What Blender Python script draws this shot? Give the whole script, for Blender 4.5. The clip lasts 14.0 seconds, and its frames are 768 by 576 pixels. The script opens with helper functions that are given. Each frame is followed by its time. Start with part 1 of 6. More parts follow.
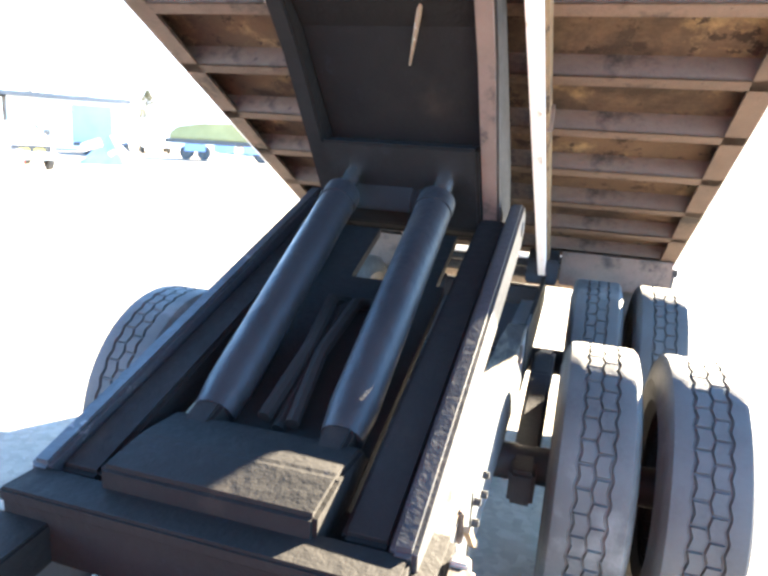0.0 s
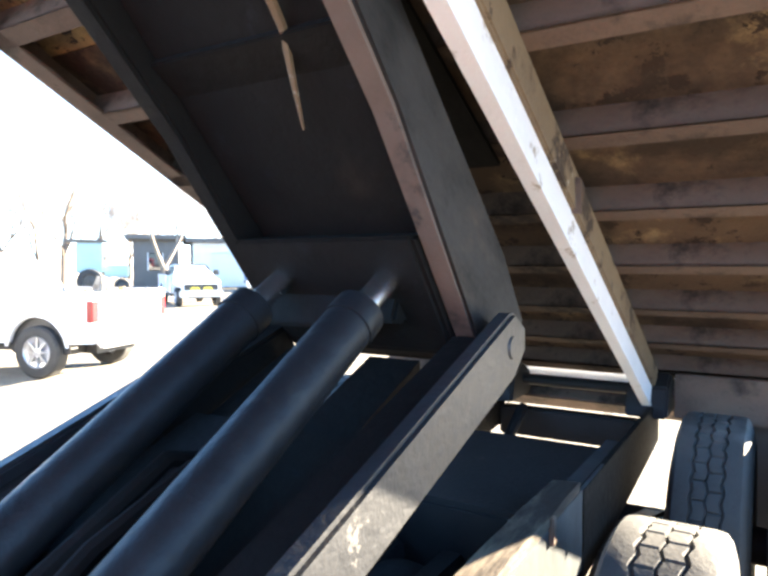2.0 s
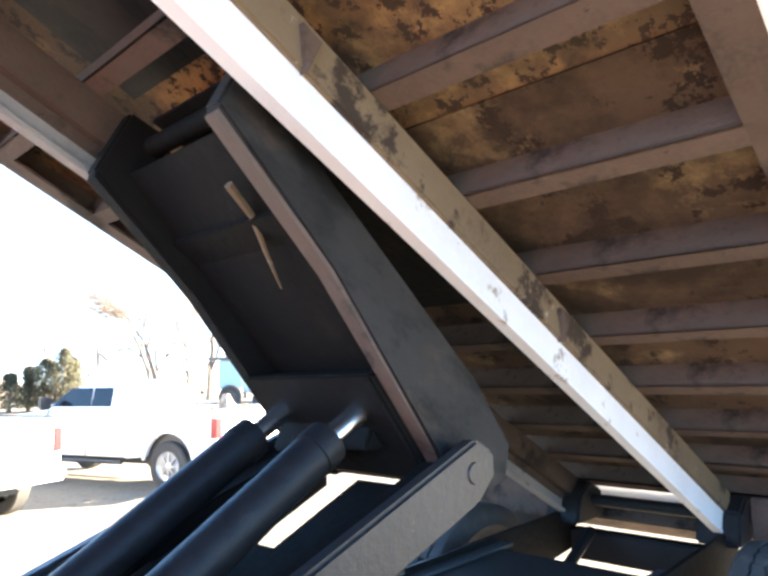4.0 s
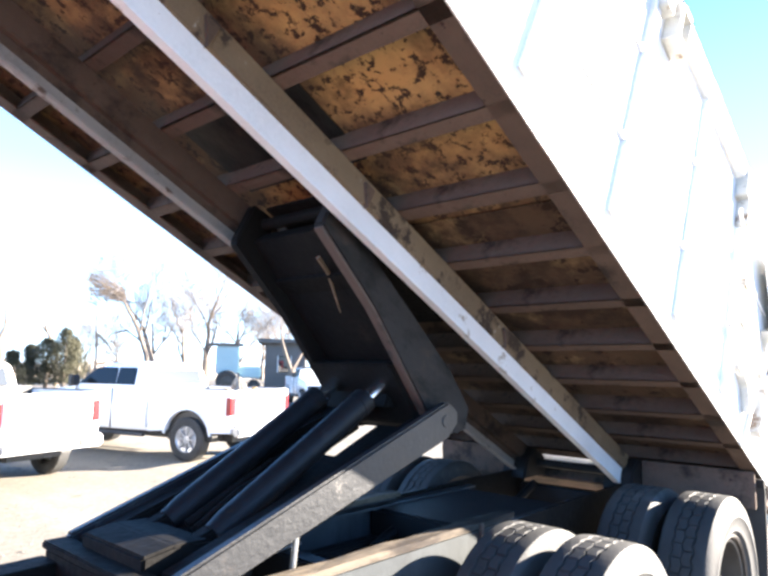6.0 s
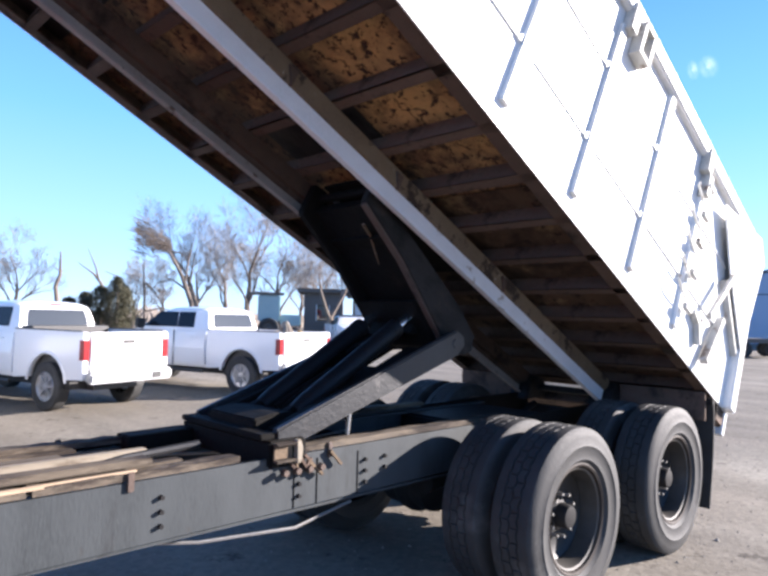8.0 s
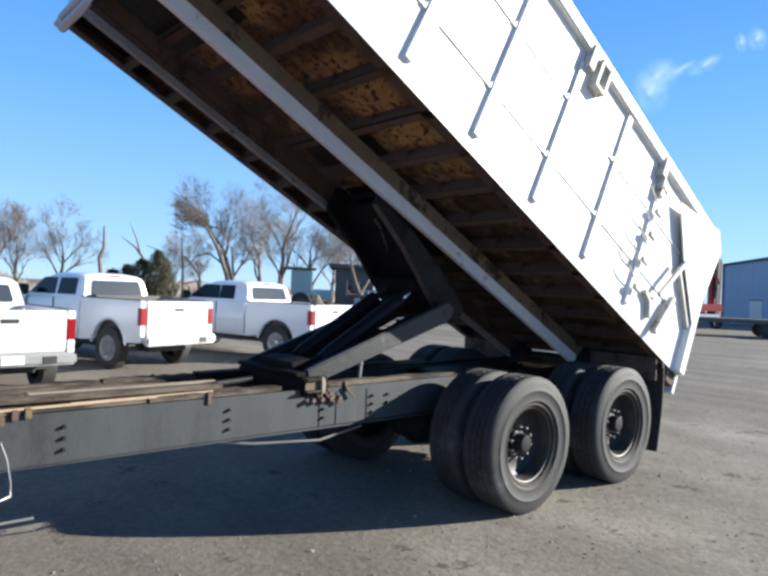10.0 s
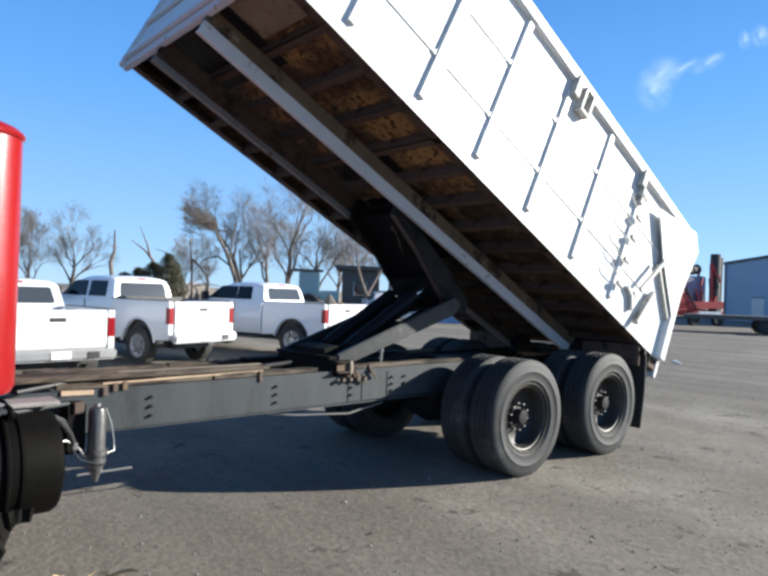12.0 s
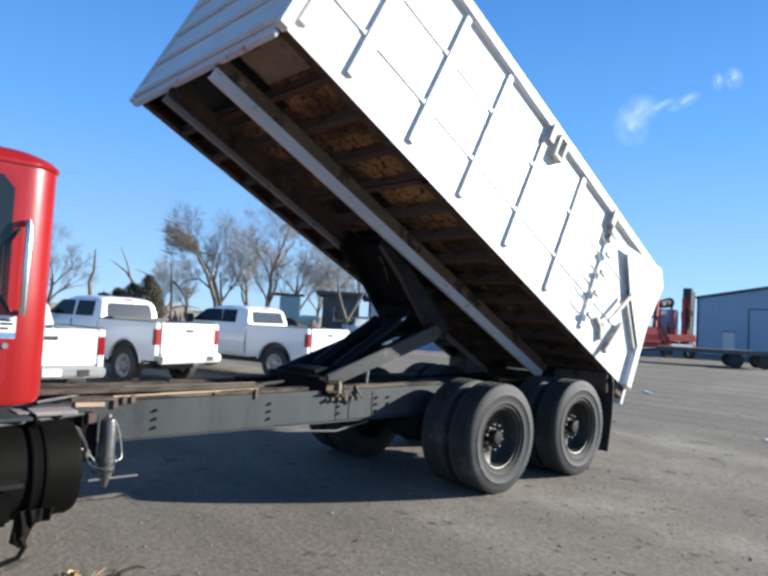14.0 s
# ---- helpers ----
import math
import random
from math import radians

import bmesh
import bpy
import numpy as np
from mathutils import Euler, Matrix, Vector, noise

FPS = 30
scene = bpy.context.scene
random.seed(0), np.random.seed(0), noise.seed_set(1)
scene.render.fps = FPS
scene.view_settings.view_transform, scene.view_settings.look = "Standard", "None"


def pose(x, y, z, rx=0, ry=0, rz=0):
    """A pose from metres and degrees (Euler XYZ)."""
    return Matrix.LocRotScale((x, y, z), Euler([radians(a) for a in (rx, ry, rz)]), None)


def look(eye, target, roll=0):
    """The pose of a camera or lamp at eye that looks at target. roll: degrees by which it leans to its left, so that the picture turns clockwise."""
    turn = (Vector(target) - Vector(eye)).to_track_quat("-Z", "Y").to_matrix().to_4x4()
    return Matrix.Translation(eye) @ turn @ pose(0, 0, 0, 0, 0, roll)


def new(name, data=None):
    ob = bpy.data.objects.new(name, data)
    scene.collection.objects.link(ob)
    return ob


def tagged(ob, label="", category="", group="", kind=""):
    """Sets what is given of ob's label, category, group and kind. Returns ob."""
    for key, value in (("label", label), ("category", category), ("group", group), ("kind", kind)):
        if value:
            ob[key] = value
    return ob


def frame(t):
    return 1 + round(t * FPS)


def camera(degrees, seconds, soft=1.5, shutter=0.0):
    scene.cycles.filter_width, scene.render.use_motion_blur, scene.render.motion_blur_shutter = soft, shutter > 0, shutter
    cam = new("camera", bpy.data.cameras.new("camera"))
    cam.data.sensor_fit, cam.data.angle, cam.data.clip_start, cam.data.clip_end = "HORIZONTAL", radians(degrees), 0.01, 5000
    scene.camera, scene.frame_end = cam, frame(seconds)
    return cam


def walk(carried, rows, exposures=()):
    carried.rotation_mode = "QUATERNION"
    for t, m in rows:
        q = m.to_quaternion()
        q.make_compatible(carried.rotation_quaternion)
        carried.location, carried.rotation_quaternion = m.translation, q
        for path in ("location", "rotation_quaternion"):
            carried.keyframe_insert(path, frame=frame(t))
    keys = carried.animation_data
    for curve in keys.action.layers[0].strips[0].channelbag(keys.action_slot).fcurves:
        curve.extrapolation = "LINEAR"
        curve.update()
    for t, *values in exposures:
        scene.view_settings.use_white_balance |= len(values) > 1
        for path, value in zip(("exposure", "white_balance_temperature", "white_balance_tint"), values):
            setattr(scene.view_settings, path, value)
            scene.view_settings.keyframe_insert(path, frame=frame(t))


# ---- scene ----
cam = camera(61.56, 14.0, soft=3.0)

PATH = [
    (0.0, (-2.451, -0.605, 1.729), (-0.581, -0.048, 1.289), 3.63),
    (0.5, (-2.402, -0.578, 1.813), (-0.480, -0.094, 1.543), 2.69),
    (1.0, (-2.412, -0.633, 1.835), (-0.497, -0.077, 1.692), -0.26),
    (1.5, (-1.939, -0.856, 1.736), (-0.136, 0.009, 1.701), -0.04),
    (2.0, (-1.625, -0.956, 1.664), (0.079, 0.087, 1.588), -0.07),
    (2.5, (-1.380, -0.998, 1.694), (0.245, 0.168, 1.668), 0.94),
    (3.0, (-1.282, -1.116, 1.715), (0.110, 0.318, 1.815), 0.60),
    (3.5, (-1.354, -1.259, 1.742), (-0.039, 0.242, 1.872), 1.59),
    (4.0, (-1.566, -1.433, 1.721), (-0.116, -0.081, 1.989), -1.42),
    (6.5, (-2.778, -2.463, 1.699), (-1.315, -1.118, 1.916), 1.21),
    (7.0, (-2.921, -2.657, 1.667), (-1.488, -1.271, 1.825), -0.25),
    (7.5, (-3.143, -2.829, 1.648), (-1.753, -1.410, 1.884), -0.83),
    (8.0, (-3.372, -3.040, 1.622), (-1.973, -1.614, 1.711), 1.34),
    (10.5, (-4.241, -4.201, 1.604), (-2.918, -2.702, 1.615), 2.31),
    (11.0, (-4.436, -4.306, 1.578), (-3.081, -2.838, 1.672), 1.92),
    (11.5, (-4.615, -4.440, 1.592), (-3.269, -2.961, 1.563), 0.89),
    (12.0, (-4.710, -4.600, 1.570), (-3.390, -3.097, 1.585), 1.81),
    (12.5, (-4.842, -4.752, 1.539), (-3.550, -3.226, 1.505), 2.92),
    (13.0, (-4.958, -4.787, 1.510), (-3.571, -3.347, 1.452), 3.92),
    (13.5, (-5.036, -4.840, 1.540), (-3.635, -3.413, 1.489), 3.78),
    (14.0, (-5.048, -4.866, 1.564), (-3.685, -3.406, 1.663), 3.09),
]
EXPOSURES = [(0.0, 5.35, 7800, 10), (0.6, 4.85, 7800, 10), (1.0, 4.6, 7800, 10), (1.5, 4.3, 7700, 10), (3.0, 4.2, 7700, 10), (4.2, 4.15, 7600, 10), (6.4, 3.05, 6680, 15), (7.5, 2.2, 6500, 20), (8.2, 1.82, 6180, 18), (10.5, 1.28, 6200, 8), (14.0, 1.17, 6120, 8)]
walk(cam, [(t, look(eye, target, roll)) for t, eye, target, roll in PATH], EXPOSURES)

# ---- light and sky ----
SUN = Vector((2.7, -1.6, 1.0)).normalized()
world = bpy.data.worlds.new("sky")
scene.world = world
world.use_nodes = True
wn = world.node_tree
sky = wn.nodes.new("ShaderNodeTexSky")
sky.sky_type, sky.sun_disc = "NISHITA", False
sky.sun_elevation = math.asin(SUN.z)
sky.sun_rotation = math.atan2(SUN.x, SUN.y)
sky.air_density, sky.dust_density, sky.ozone_density, sky.altitude = 1.0, 0.1, 4.0, 1500
wn.nodes["Background"].inputs["Strength"].default_value = 0.08
# clear winter air: the Nishita sky blended with a plain blue that pales to the horizon
wc = wn.nodes.new("ShaderNodeTexCoord")
wz = wn.nodes.new("ShaderNodeSeparateXYZ")
wn.links.new(wc.outputs["Generated"], wz.inputs[0])
blue = wn.nodes.new("ShaderNodeValToRGB")
wn.links.new(wz.outputs["Z"], blue.inputs[0])
while len(blue.color_ramp.elements) < 5:
    blue.color_ramp.elements.new(0.5)
for stop, place, value in zip(blue.color_ramp.elements, (0.0, 0.28, 0.52, 0.66, 1.0), ((2.6, 4.1, 5.9), (0.98, 2.70, 5.9), (0.38, 1.48, 4.2), (0.14, 0.42, 0.9), (0.12, 0.28, 0.55))):
    stop.position, stop.color = place, (*value, 1)
air = wn.nodes.new("ShaderNodeMix")
air.data_type = "RGBA"
air.inputs[0].default_value = 0.78
wn.links.new(sky.outputs[0], air.inputs[6])
wn.links.new(blue.outputs[0], air.inputs[7])
wn.links.new(air.outputs[2], wn.nodes["Background"].inputs["Color"])
sun = new("sun", bpy.data.lights.new("sun", "SUN"))
sun.data.energy, sun.data.angle, sun.data.color = 5.0, radians(0.5), (1.0, 0.93, 0.82)
sun.matrix_world = look(SUN * 60, (0, 0, 0))


# ---- materials ----
def material(name, low, high, scale=4.0, rough=0.6, metal=0.0, bump=0.02, grain=60.0, stain=None, stain_scale=1.5, stain_at=0.6, stain_soft=0.1, vary=0.0, coat=0.0, stretch=(1, 1, 1), fleck=None, fleck_scale=20.0, fleck_at=0.6, gloss=0.5, grime=None, grime_scale=1.6, grime_at=0.5, grime_soft=0.14):
    """Two colours mixed by noise, fine grain over it, stains of a third colour, bump from the grain."""
    m = bpy.data.materials.new(name)
    m.use_nodes = True
    t = m.node_tree
    bs = t.nodes["Principled BSDF"]
    geo = t.nodes.new("ShaderNodeTexCoord")
    mp = t.nodes.new("ShaderNodeMapping")
    mp.inputs["Scale"].default_value = stretch
    t.links.new(geo.outputs["Object"], mp.inputs["Vector"])

    def noise_node(s, detail=5.0, r=0.6):
        n = t.nodes.new("ShaderNodeTexNoise")
        n.inputs["Scale"].default_value, n.inputs["Detail"].default_value, n.inputs["Roughness"].default_value = s, detail, r
        t.links.new(mp.outputs[0], n.inputs["Vector"])
        return n.outputs["Fac"]

    def ramp(fac, a, b):
        r = t.nodes.new("ShaderNodeMapRange")
        r.inputs["From Min"].default_value, r.inputs["From Max"].default_value = a, b
        t.links.new(fac, r.inputs["Value"])
        return r.outputs[0]

    def mix(fac, a, b):
        x = t.nodes.new("ShaderNodeMix")
        x.data_type = "RGBA"
        for k, v in ((0, fac), (6, a), (7, b)):
            if hasattr(v, "links"):
                t.links.new(v, x.inputs[k])
            else:
                x.inputs[k].default_value = v if k == 0 else (*v, 1)
        return x.outputs[2]

    fine = noise_node(grain, 3.0)
    col = mix(ramp(noise_node(scale), 0.3, 0.7), low, high)
    col = mix(ramp(fine, 0.2, 0.8), col, mix(0.25, high, low))
    if stain:
        col = mix(ramp(noise_node(stain_scale, 8.0, 0.7), stain_at, stain_at + stain_soft), col, stain)
    if fleck:
        col = mix(ramp(noise_node(fleck_scale, 6.0, 0.75), fleck_at, fleck_at + 0.03), col, fleck)
    if grime:
        col = mix(ramp(noise_node(grime_scale, 9.0, 0.68), grime_at, grime_at + grime_soft), col, grime)
    if vary:
        info = t.nodes.new("ShaderNodeObjectInfo")
        hv = t.nodes.new("ShaderNodeHueSaturation")
        mr = t.nodes.new("ShaderNodeMapRange")
        mr.inputs["To Min"].default_value, mr.inputs["To Max"].default_value = 1 - vary, 1 + vary
        t.links.new(info.outputs["Random"], mr.inputs["Value"])
        t.links.new(mr.outputs[0], hv.inputs["Value"])
        t.links.new(col, hv.inputs["Color"])
        col = hv.outputs[0]
    t.links.new(col, bs.inputs["Base Color"])
    rr = t.nodes.new("ShaderNodeMapRange")
    rr.inputs["To Min"].default_value, rr.inputs["To Max"].default_value = rough * 0.8, min(1.0, rough * 1.2)
    t.links.new(fine, rr.inputs["Value"])
    t.links.new(rr.outputs[0], bs.inputs["Roughness"])
    bs.inputs["Metallic"].default_value = metal
    bs.inputs["Specular IOR Level"].default_value = gloss
    bs.inputs["Coat Weight"].default_value = coat
    if bump:
        b = t.nodes.new("ShaderNodeBump")
        b.inputs["Strength"].default_value, b.inputs["Distance"].default_value = 0.5, bump
        t.links.new(fine, b.inputs["Height"])
        t.links.new(b.outputs[0], bs.inputs["Normal"])
    return m


def glass_material(name, tint, rough=0.02):
    m = bpy.data.materials.new(name)
    m.use_nodes = True
    bs = m.node_tree.nodes["Principled BSDF"]
    bs.inputs["Base Color"].default_value = (*tint, 1)
    bs.inputs["Roughness"].default_value = rough
    bs.inputs["IOR"].default_value = 1.5
    return m


WHITE = material("white_body_paint", (0.62, 0.615, 0.595), (0.78, 0.78, 0.765), 1.4, 0.42, bump=0.001, grain=90, stain=(0.47, 0.42, 0.35), stain_scale=1.6, stain_at=0.57, stain_soft=0.25, fleck=(0.25, 0.16, 0.10), fleck_scale=9.0, fleck_at=0.74)
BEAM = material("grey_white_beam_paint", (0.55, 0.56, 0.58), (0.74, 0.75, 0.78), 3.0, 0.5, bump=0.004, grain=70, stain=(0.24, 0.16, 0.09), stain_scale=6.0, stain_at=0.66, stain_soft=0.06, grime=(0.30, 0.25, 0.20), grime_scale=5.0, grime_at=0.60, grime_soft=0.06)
# Darker, browner copy of the beam paint, for the far beam.
FARBEAM = material("darker_grey_brown_beam", (0.17, 0.152, 0.142), (0.34, 0.312, 0.295), 3.0, 0.6, bump=0.004, grain=70, gloss=0.2, stain=(0.09, 0.06, 0.045), stain_scale=6.0, stain_at=0.58, stain_soft=0.08)
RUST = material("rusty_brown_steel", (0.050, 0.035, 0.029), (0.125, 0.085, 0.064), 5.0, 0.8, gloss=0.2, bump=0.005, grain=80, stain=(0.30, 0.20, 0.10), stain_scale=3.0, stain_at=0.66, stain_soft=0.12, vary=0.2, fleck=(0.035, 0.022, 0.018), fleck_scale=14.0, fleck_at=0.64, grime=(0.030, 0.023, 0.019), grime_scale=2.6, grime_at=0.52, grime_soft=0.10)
FLOORPLATE = material("flaking_tan_floor_plate", (0.070, 0.044, 0.030), (0.150, 0.092, 0.055), 1.6, 0.8, bump=0.008, grain=60, gloss=0.2, stain=(0.46, 0.29, 0.125), stain_scale=1.2, stain_at=0.49, stain_soft=0.16, fleck=(0.045, 0.029, 0.022), fleck_scale=17.0, fleck_at=0.535, grime=(0.048, 0.034, 0.026), grime_scale=1.9, grime_at=0.55, grime_soft=0.10)
BROWNPLATE = material("dull_brown_rusted_plate", (0.038, 0.027, 0.021), (0.105, 0.070, 0.048), 3.0, 0.85, bump=0.006, grain=60, gloss=0.12, stain=(0.21, 0.15, 0.085), stain_scale=3.2, stain_at=0.55, stain_soft=0.12, fleck=(0.030, 0.021, 0.017), fleck_scale=9.0, fleck_at=0.56, grime=(0.036, 0.026, 0.021), grime_scale=2.3, grime_at=0.50, grime_soft=0.12)
PALEPLATE = material("pale_tan_grey_plate", (0.17, 0.14, 0.11), (0.34, 0.295, 0.24), 2.5, 0.8, bump=0.005, grain=60, gloss=0.2, stain=(0.12, 0.08, 0.055), stain_scale=3.0, stain_at=0.56, stain_soft=0.12, grime=(0.06, 0.045, 0.036), grime_scale=2.4, grime_at=0.58, grime_soft=0.08)
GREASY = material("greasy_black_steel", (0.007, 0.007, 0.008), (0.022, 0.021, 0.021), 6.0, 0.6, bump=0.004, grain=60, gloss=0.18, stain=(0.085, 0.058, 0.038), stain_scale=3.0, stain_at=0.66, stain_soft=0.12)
# Blacker than GREASY: deep shade of the hoist interior is in this colour.
DEEPBLACK = material("matt_black_grease_and_shade", (0.003, 0.003, 0.003), (0.009, 0.008, 0.007), 6.0, 0.75, bump=0.008, grain=30, gloss=0.12, stain=(0.020, 0.015, 0.011), stain_scale=3.5, stain_at=0.58, stain_soft=0.2, fleck=(0.010, 0.010, 0.011), fleck_scale=11.0, fleck_at=0.62)
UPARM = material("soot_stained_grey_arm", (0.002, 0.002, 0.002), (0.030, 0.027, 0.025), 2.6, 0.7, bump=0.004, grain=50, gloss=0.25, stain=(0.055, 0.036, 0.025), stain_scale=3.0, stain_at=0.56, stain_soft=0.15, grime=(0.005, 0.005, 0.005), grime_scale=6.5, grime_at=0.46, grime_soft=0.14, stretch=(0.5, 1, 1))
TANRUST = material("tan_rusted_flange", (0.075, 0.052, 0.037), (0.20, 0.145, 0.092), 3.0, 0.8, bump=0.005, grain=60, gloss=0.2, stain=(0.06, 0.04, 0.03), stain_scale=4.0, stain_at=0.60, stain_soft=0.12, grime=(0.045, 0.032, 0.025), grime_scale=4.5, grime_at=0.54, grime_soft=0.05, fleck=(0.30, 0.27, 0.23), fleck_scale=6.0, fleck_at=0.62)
DRYER = material("dirty_black_canister_paint", (0.05, 0.05, 0.052), (0.20, 0.195, 0.19), 9.0, 0.34, metal=0.6, bump=0.002, stain=(0.05, 0.042, 0.035), stain_scale=12.0, stain_at=0.58)
DEADLEAF = material("dead_brown_leaves", (0.085, 0.065, 0.050), (0.16, 0.125, 0.098), 3.0, 0.9, bump=0.0)
CYLPAINT = material("oily_black_cylinder_paint", (0.004, 0.004, 0.005), (0.013, 0.013, 0.014), 4.0, 0.5, bump=0.006, grain=30, gloss=0.22, stain=(0.036, 0.027, 0.020), stain_scale=3.2, stain_at=0.57, stain_soft=0.18, fleck=(0.014, 0.013, 0.012), fleck_scale=11.0, fleck_at=0.60)
DIRTY = material("dirty_scuffed_white_paint", (0.30, 0.29, 0.26), (0.55, 0.54, 0.50), 8.0, 0.6, bump=0.003, grain=60, stain=(0.14, 0.09, 0.06), stain_scale=7.0, stain_at=0.55, stain_soft=0.1)
BARREL = material("worn_dusty_rim_barrel", (0.022, 0.020, 0.018), (0.078, 0.072, 0.064), 9.0, 0.5, metal=0.2, bump=0.001, stain=(0.05, 0.04, 0.035), stain_scale=8.0, stain_at=0.6)
# Pale flecks stand for lit sparkle on the dark worn paint.
ARM = material("worn_arm_paint_with_lit_flecks", (0.006, 0.007, 0.009), (0.022, 0.023, 0.025), 5.0, 0.45, bump=0.004, grain=50, gloss=0.45, fleck=(0.085, 0.080, 0.074), fleck_scale=7.0, fleck_at=0.64, stain=(0.045, 0.034, 0.027), stain_scale=4.0, stain_at=0.63, stain_soft=0.08)
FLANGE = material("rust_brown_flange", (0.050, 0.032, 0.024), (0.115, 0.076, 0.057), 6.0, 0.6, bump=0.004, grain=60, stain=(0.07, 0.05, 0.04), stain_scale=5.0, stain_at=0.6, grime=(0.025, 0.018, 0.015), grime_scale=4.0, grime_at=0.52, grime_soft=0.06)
RAIL = material("faded_blue_grey_rail", (0.025, 0.029, 0.031), (0.060, 0.067, 0.070), 4.0, 0.55, bump=0.002, grain=70, gloss=0.3, stain=(0.042, 0.036, 0.032), stain_scale=5.0, stain_at=0.63, stain_soft=0.12, stretch=(1.4, 1, 0.35), fleck=(0.10, 0.108, 0.11), fleck_scale=9.0, fleck_at=0.68, grime=(0.022, 0.022, 0.023), grime_scale=2.6, grime_at=0.56, grime_soft=0.16)
TIMBER = material("weathered_tan_timber", (0.050, 0.042, 0.034), (0.185, 0.15, 0.11), 7.0, 0.85, bump=0.01, grain=40, gloss=0.2, stain=(0.035, 0.027, 0.022), stain_scale=7.0, stain_at=0.44, stain_soft=0.12, stretch=(0.22, 1, 1), grime=(0.028, 0.022, 0.018), grime_scale=3.4, grime_at=0.53, grime_soft=0.06)
OLDPLANK = material("grey_tan_bleached_plank", (0.14, 0.118, 0.09), (0.30, 0.262, 0.205), 7.0, 0.85, bump=0.008, grain=40, gloss=0.2, stain=(0.09, 0.068, 0.048), stain_scale=6.0, stain_at=0.56, stain_soft=0.12, stretch=(0.22, 1, 1))
LITWOOD = material("pale_peach_lit_wood", (0.28, 0.20, 0.13), (0.52, 0.40, 0.28), 7.0, 0.8, bump=0.006, grain=40, gloss=0.2, stain=(0.22, 0.12, 0.06), stain_scale=5.0, stain_at=0.60, stain_soft=0.12, stretch=(0.22, 1, 1))
TYRE = material("dusty_tyre_rubber", (0.018, 0.018, 0.018), (0.056, 0.056, 0.055), 3.5, 0.7, bump=0.003, grain=70, gloss=0.3, stain=(0.115, 0.112, 0.106), stain_scale=3.0, stain_at=0.58, stain_soft=0.2)
RIM = material("black_painted_rim", (0.003, 0.003, 0.0035), (0.010, 0.010, 0.010), 8.0, 0.55, bump=0.001)
RIMLIP = material("rusty_dark_rim_edge", (0.020, 0.017, 0.015), (0.06, 0.048, 0.04), 9.0, 0.7, bump=0.001, gloss=0.2)
CHROME = material("bright_chrome", (0.72, 0.71, 0.70), (0.84, 0.83, 0.82), 4.0, 0.25, metal=1.0, bump=0.0)
RED = material("glossy_red_cab_paint", (0.23, 0.006, 0.008), (0.29, 0.010, 0.011), 1.5, 0.3, bump=0.0005, grain=50, coat=0.25)
# Base colour lighter than plain window glass, standing for pale reflections.
PALEGLASS = glass_material("reflection_pale_rear_glass", (0.045, 0.052, 0.06), 0.08)
DARKGLASS = glass_material("dark_tinted_glass", (0.012, 0.016, 0.022))
BLACK = material("black_plastic", (0.012, 0.012, 0.013), (0.03, 0.03, 0.03), 6.0, 0.5, bump=0.002)
TANK = material("black_tank_paint", (0.002, 0.002, 0.002), (0.007, 0.0065, 0.006), 5.0, 0.6, bump=0.002, gloss=0.03, stain=(0.045, 0.040, 0.034), stain_scale=3.5, stain_at=0.64, stain_soft=0.2)
STEEL = material("dull_bare_steel", (0.28, 0.28, 0.28), (0.46, 0.45, 0.43), 6.0, 0.4, metal=0.8, bump=0.002)
CARWHITE = material("white_car_paint", (0.74, 0.75, 0.77), (0.80, 0.81, 0.82), 1.0, 0.25, bump=0.0, coat=0.6)
TAILRED = material("red_lamp_plastic", (0.19, 0.002, 0.005), (0.26, 0.005, 0.010), 4.0, 0.3, bump=0.0, gloss=0.3)
CARGLASS = glass_material("car_window_glass", (0.008, 0.010, 0.014), 0.06)
CARGLASS.node_tree.nodes["Principled BSDF"].inputs["IOR"].default_value = 1.28
ALLOY = material("silver_alloy", (0.45, 0.46, 0.47), (0.62, 0.62, 0.63), 5.0, 0.3, metal=0.7, bump=0.0)
MUDFLAP = material("black_rubber_mudflap", (0.012, 0.012, 0.012), (0.03, 0.03, 0.03), 5.0, 0.6, bump=0.002)
BARK = material("grey_brown_bark", (0.11, 0.085, 0.065), (0.22, 0.175, 0.14), 8.0, 0.9, bump=0.01)
TWIG = material("pale_brown_twigs", (0.19, 0.16, 0.138), (0.32, 0.275, 0.24), 3.0, 0.9, bump=0.0)
PINE = material("dark_green_needles", (0.045, 0.052, 0.030), (0.12, 0.11, 0.068), 2.0, 0.9, bump=0.0)
STRAW = material("dry_yellow_straw", (0.24, 0.155, 0.065), (0.50, 0.37, 0.19), 8.0, 0.8, bump=0.0, vary=0.3)
SHEDBLUE = material("blue_grey_metal_siding", (0.30, 0.39, 0.50), (0.38, 0.47, 0.58), 0.4, 0.5, bump=0.0)
SHEDDARK = material("dark_metal_trim", (0.03, 0.04, 0.06), (0.06, 0.07, 0.09), 1.0, 0.5, bump=0.0)
MACHINERED = material("red_implement_paint", (0.34, 0.02, 0.02), (0.50, 0.05, 0.04), 2.0, 0.4, bump=0.0)
WALLWHITE = material("white_house_siding", (0.62, 0.61, 0.58), (0.74, 0.73, 0.70), 1.0, 0.7, bump=0.0)
WALLDARK = material("dark_brown_house_siding", (0.085, 0.074, 0.066), (0.15, 0.132, 0.118), 1.0, 0.8, bump=0.0)
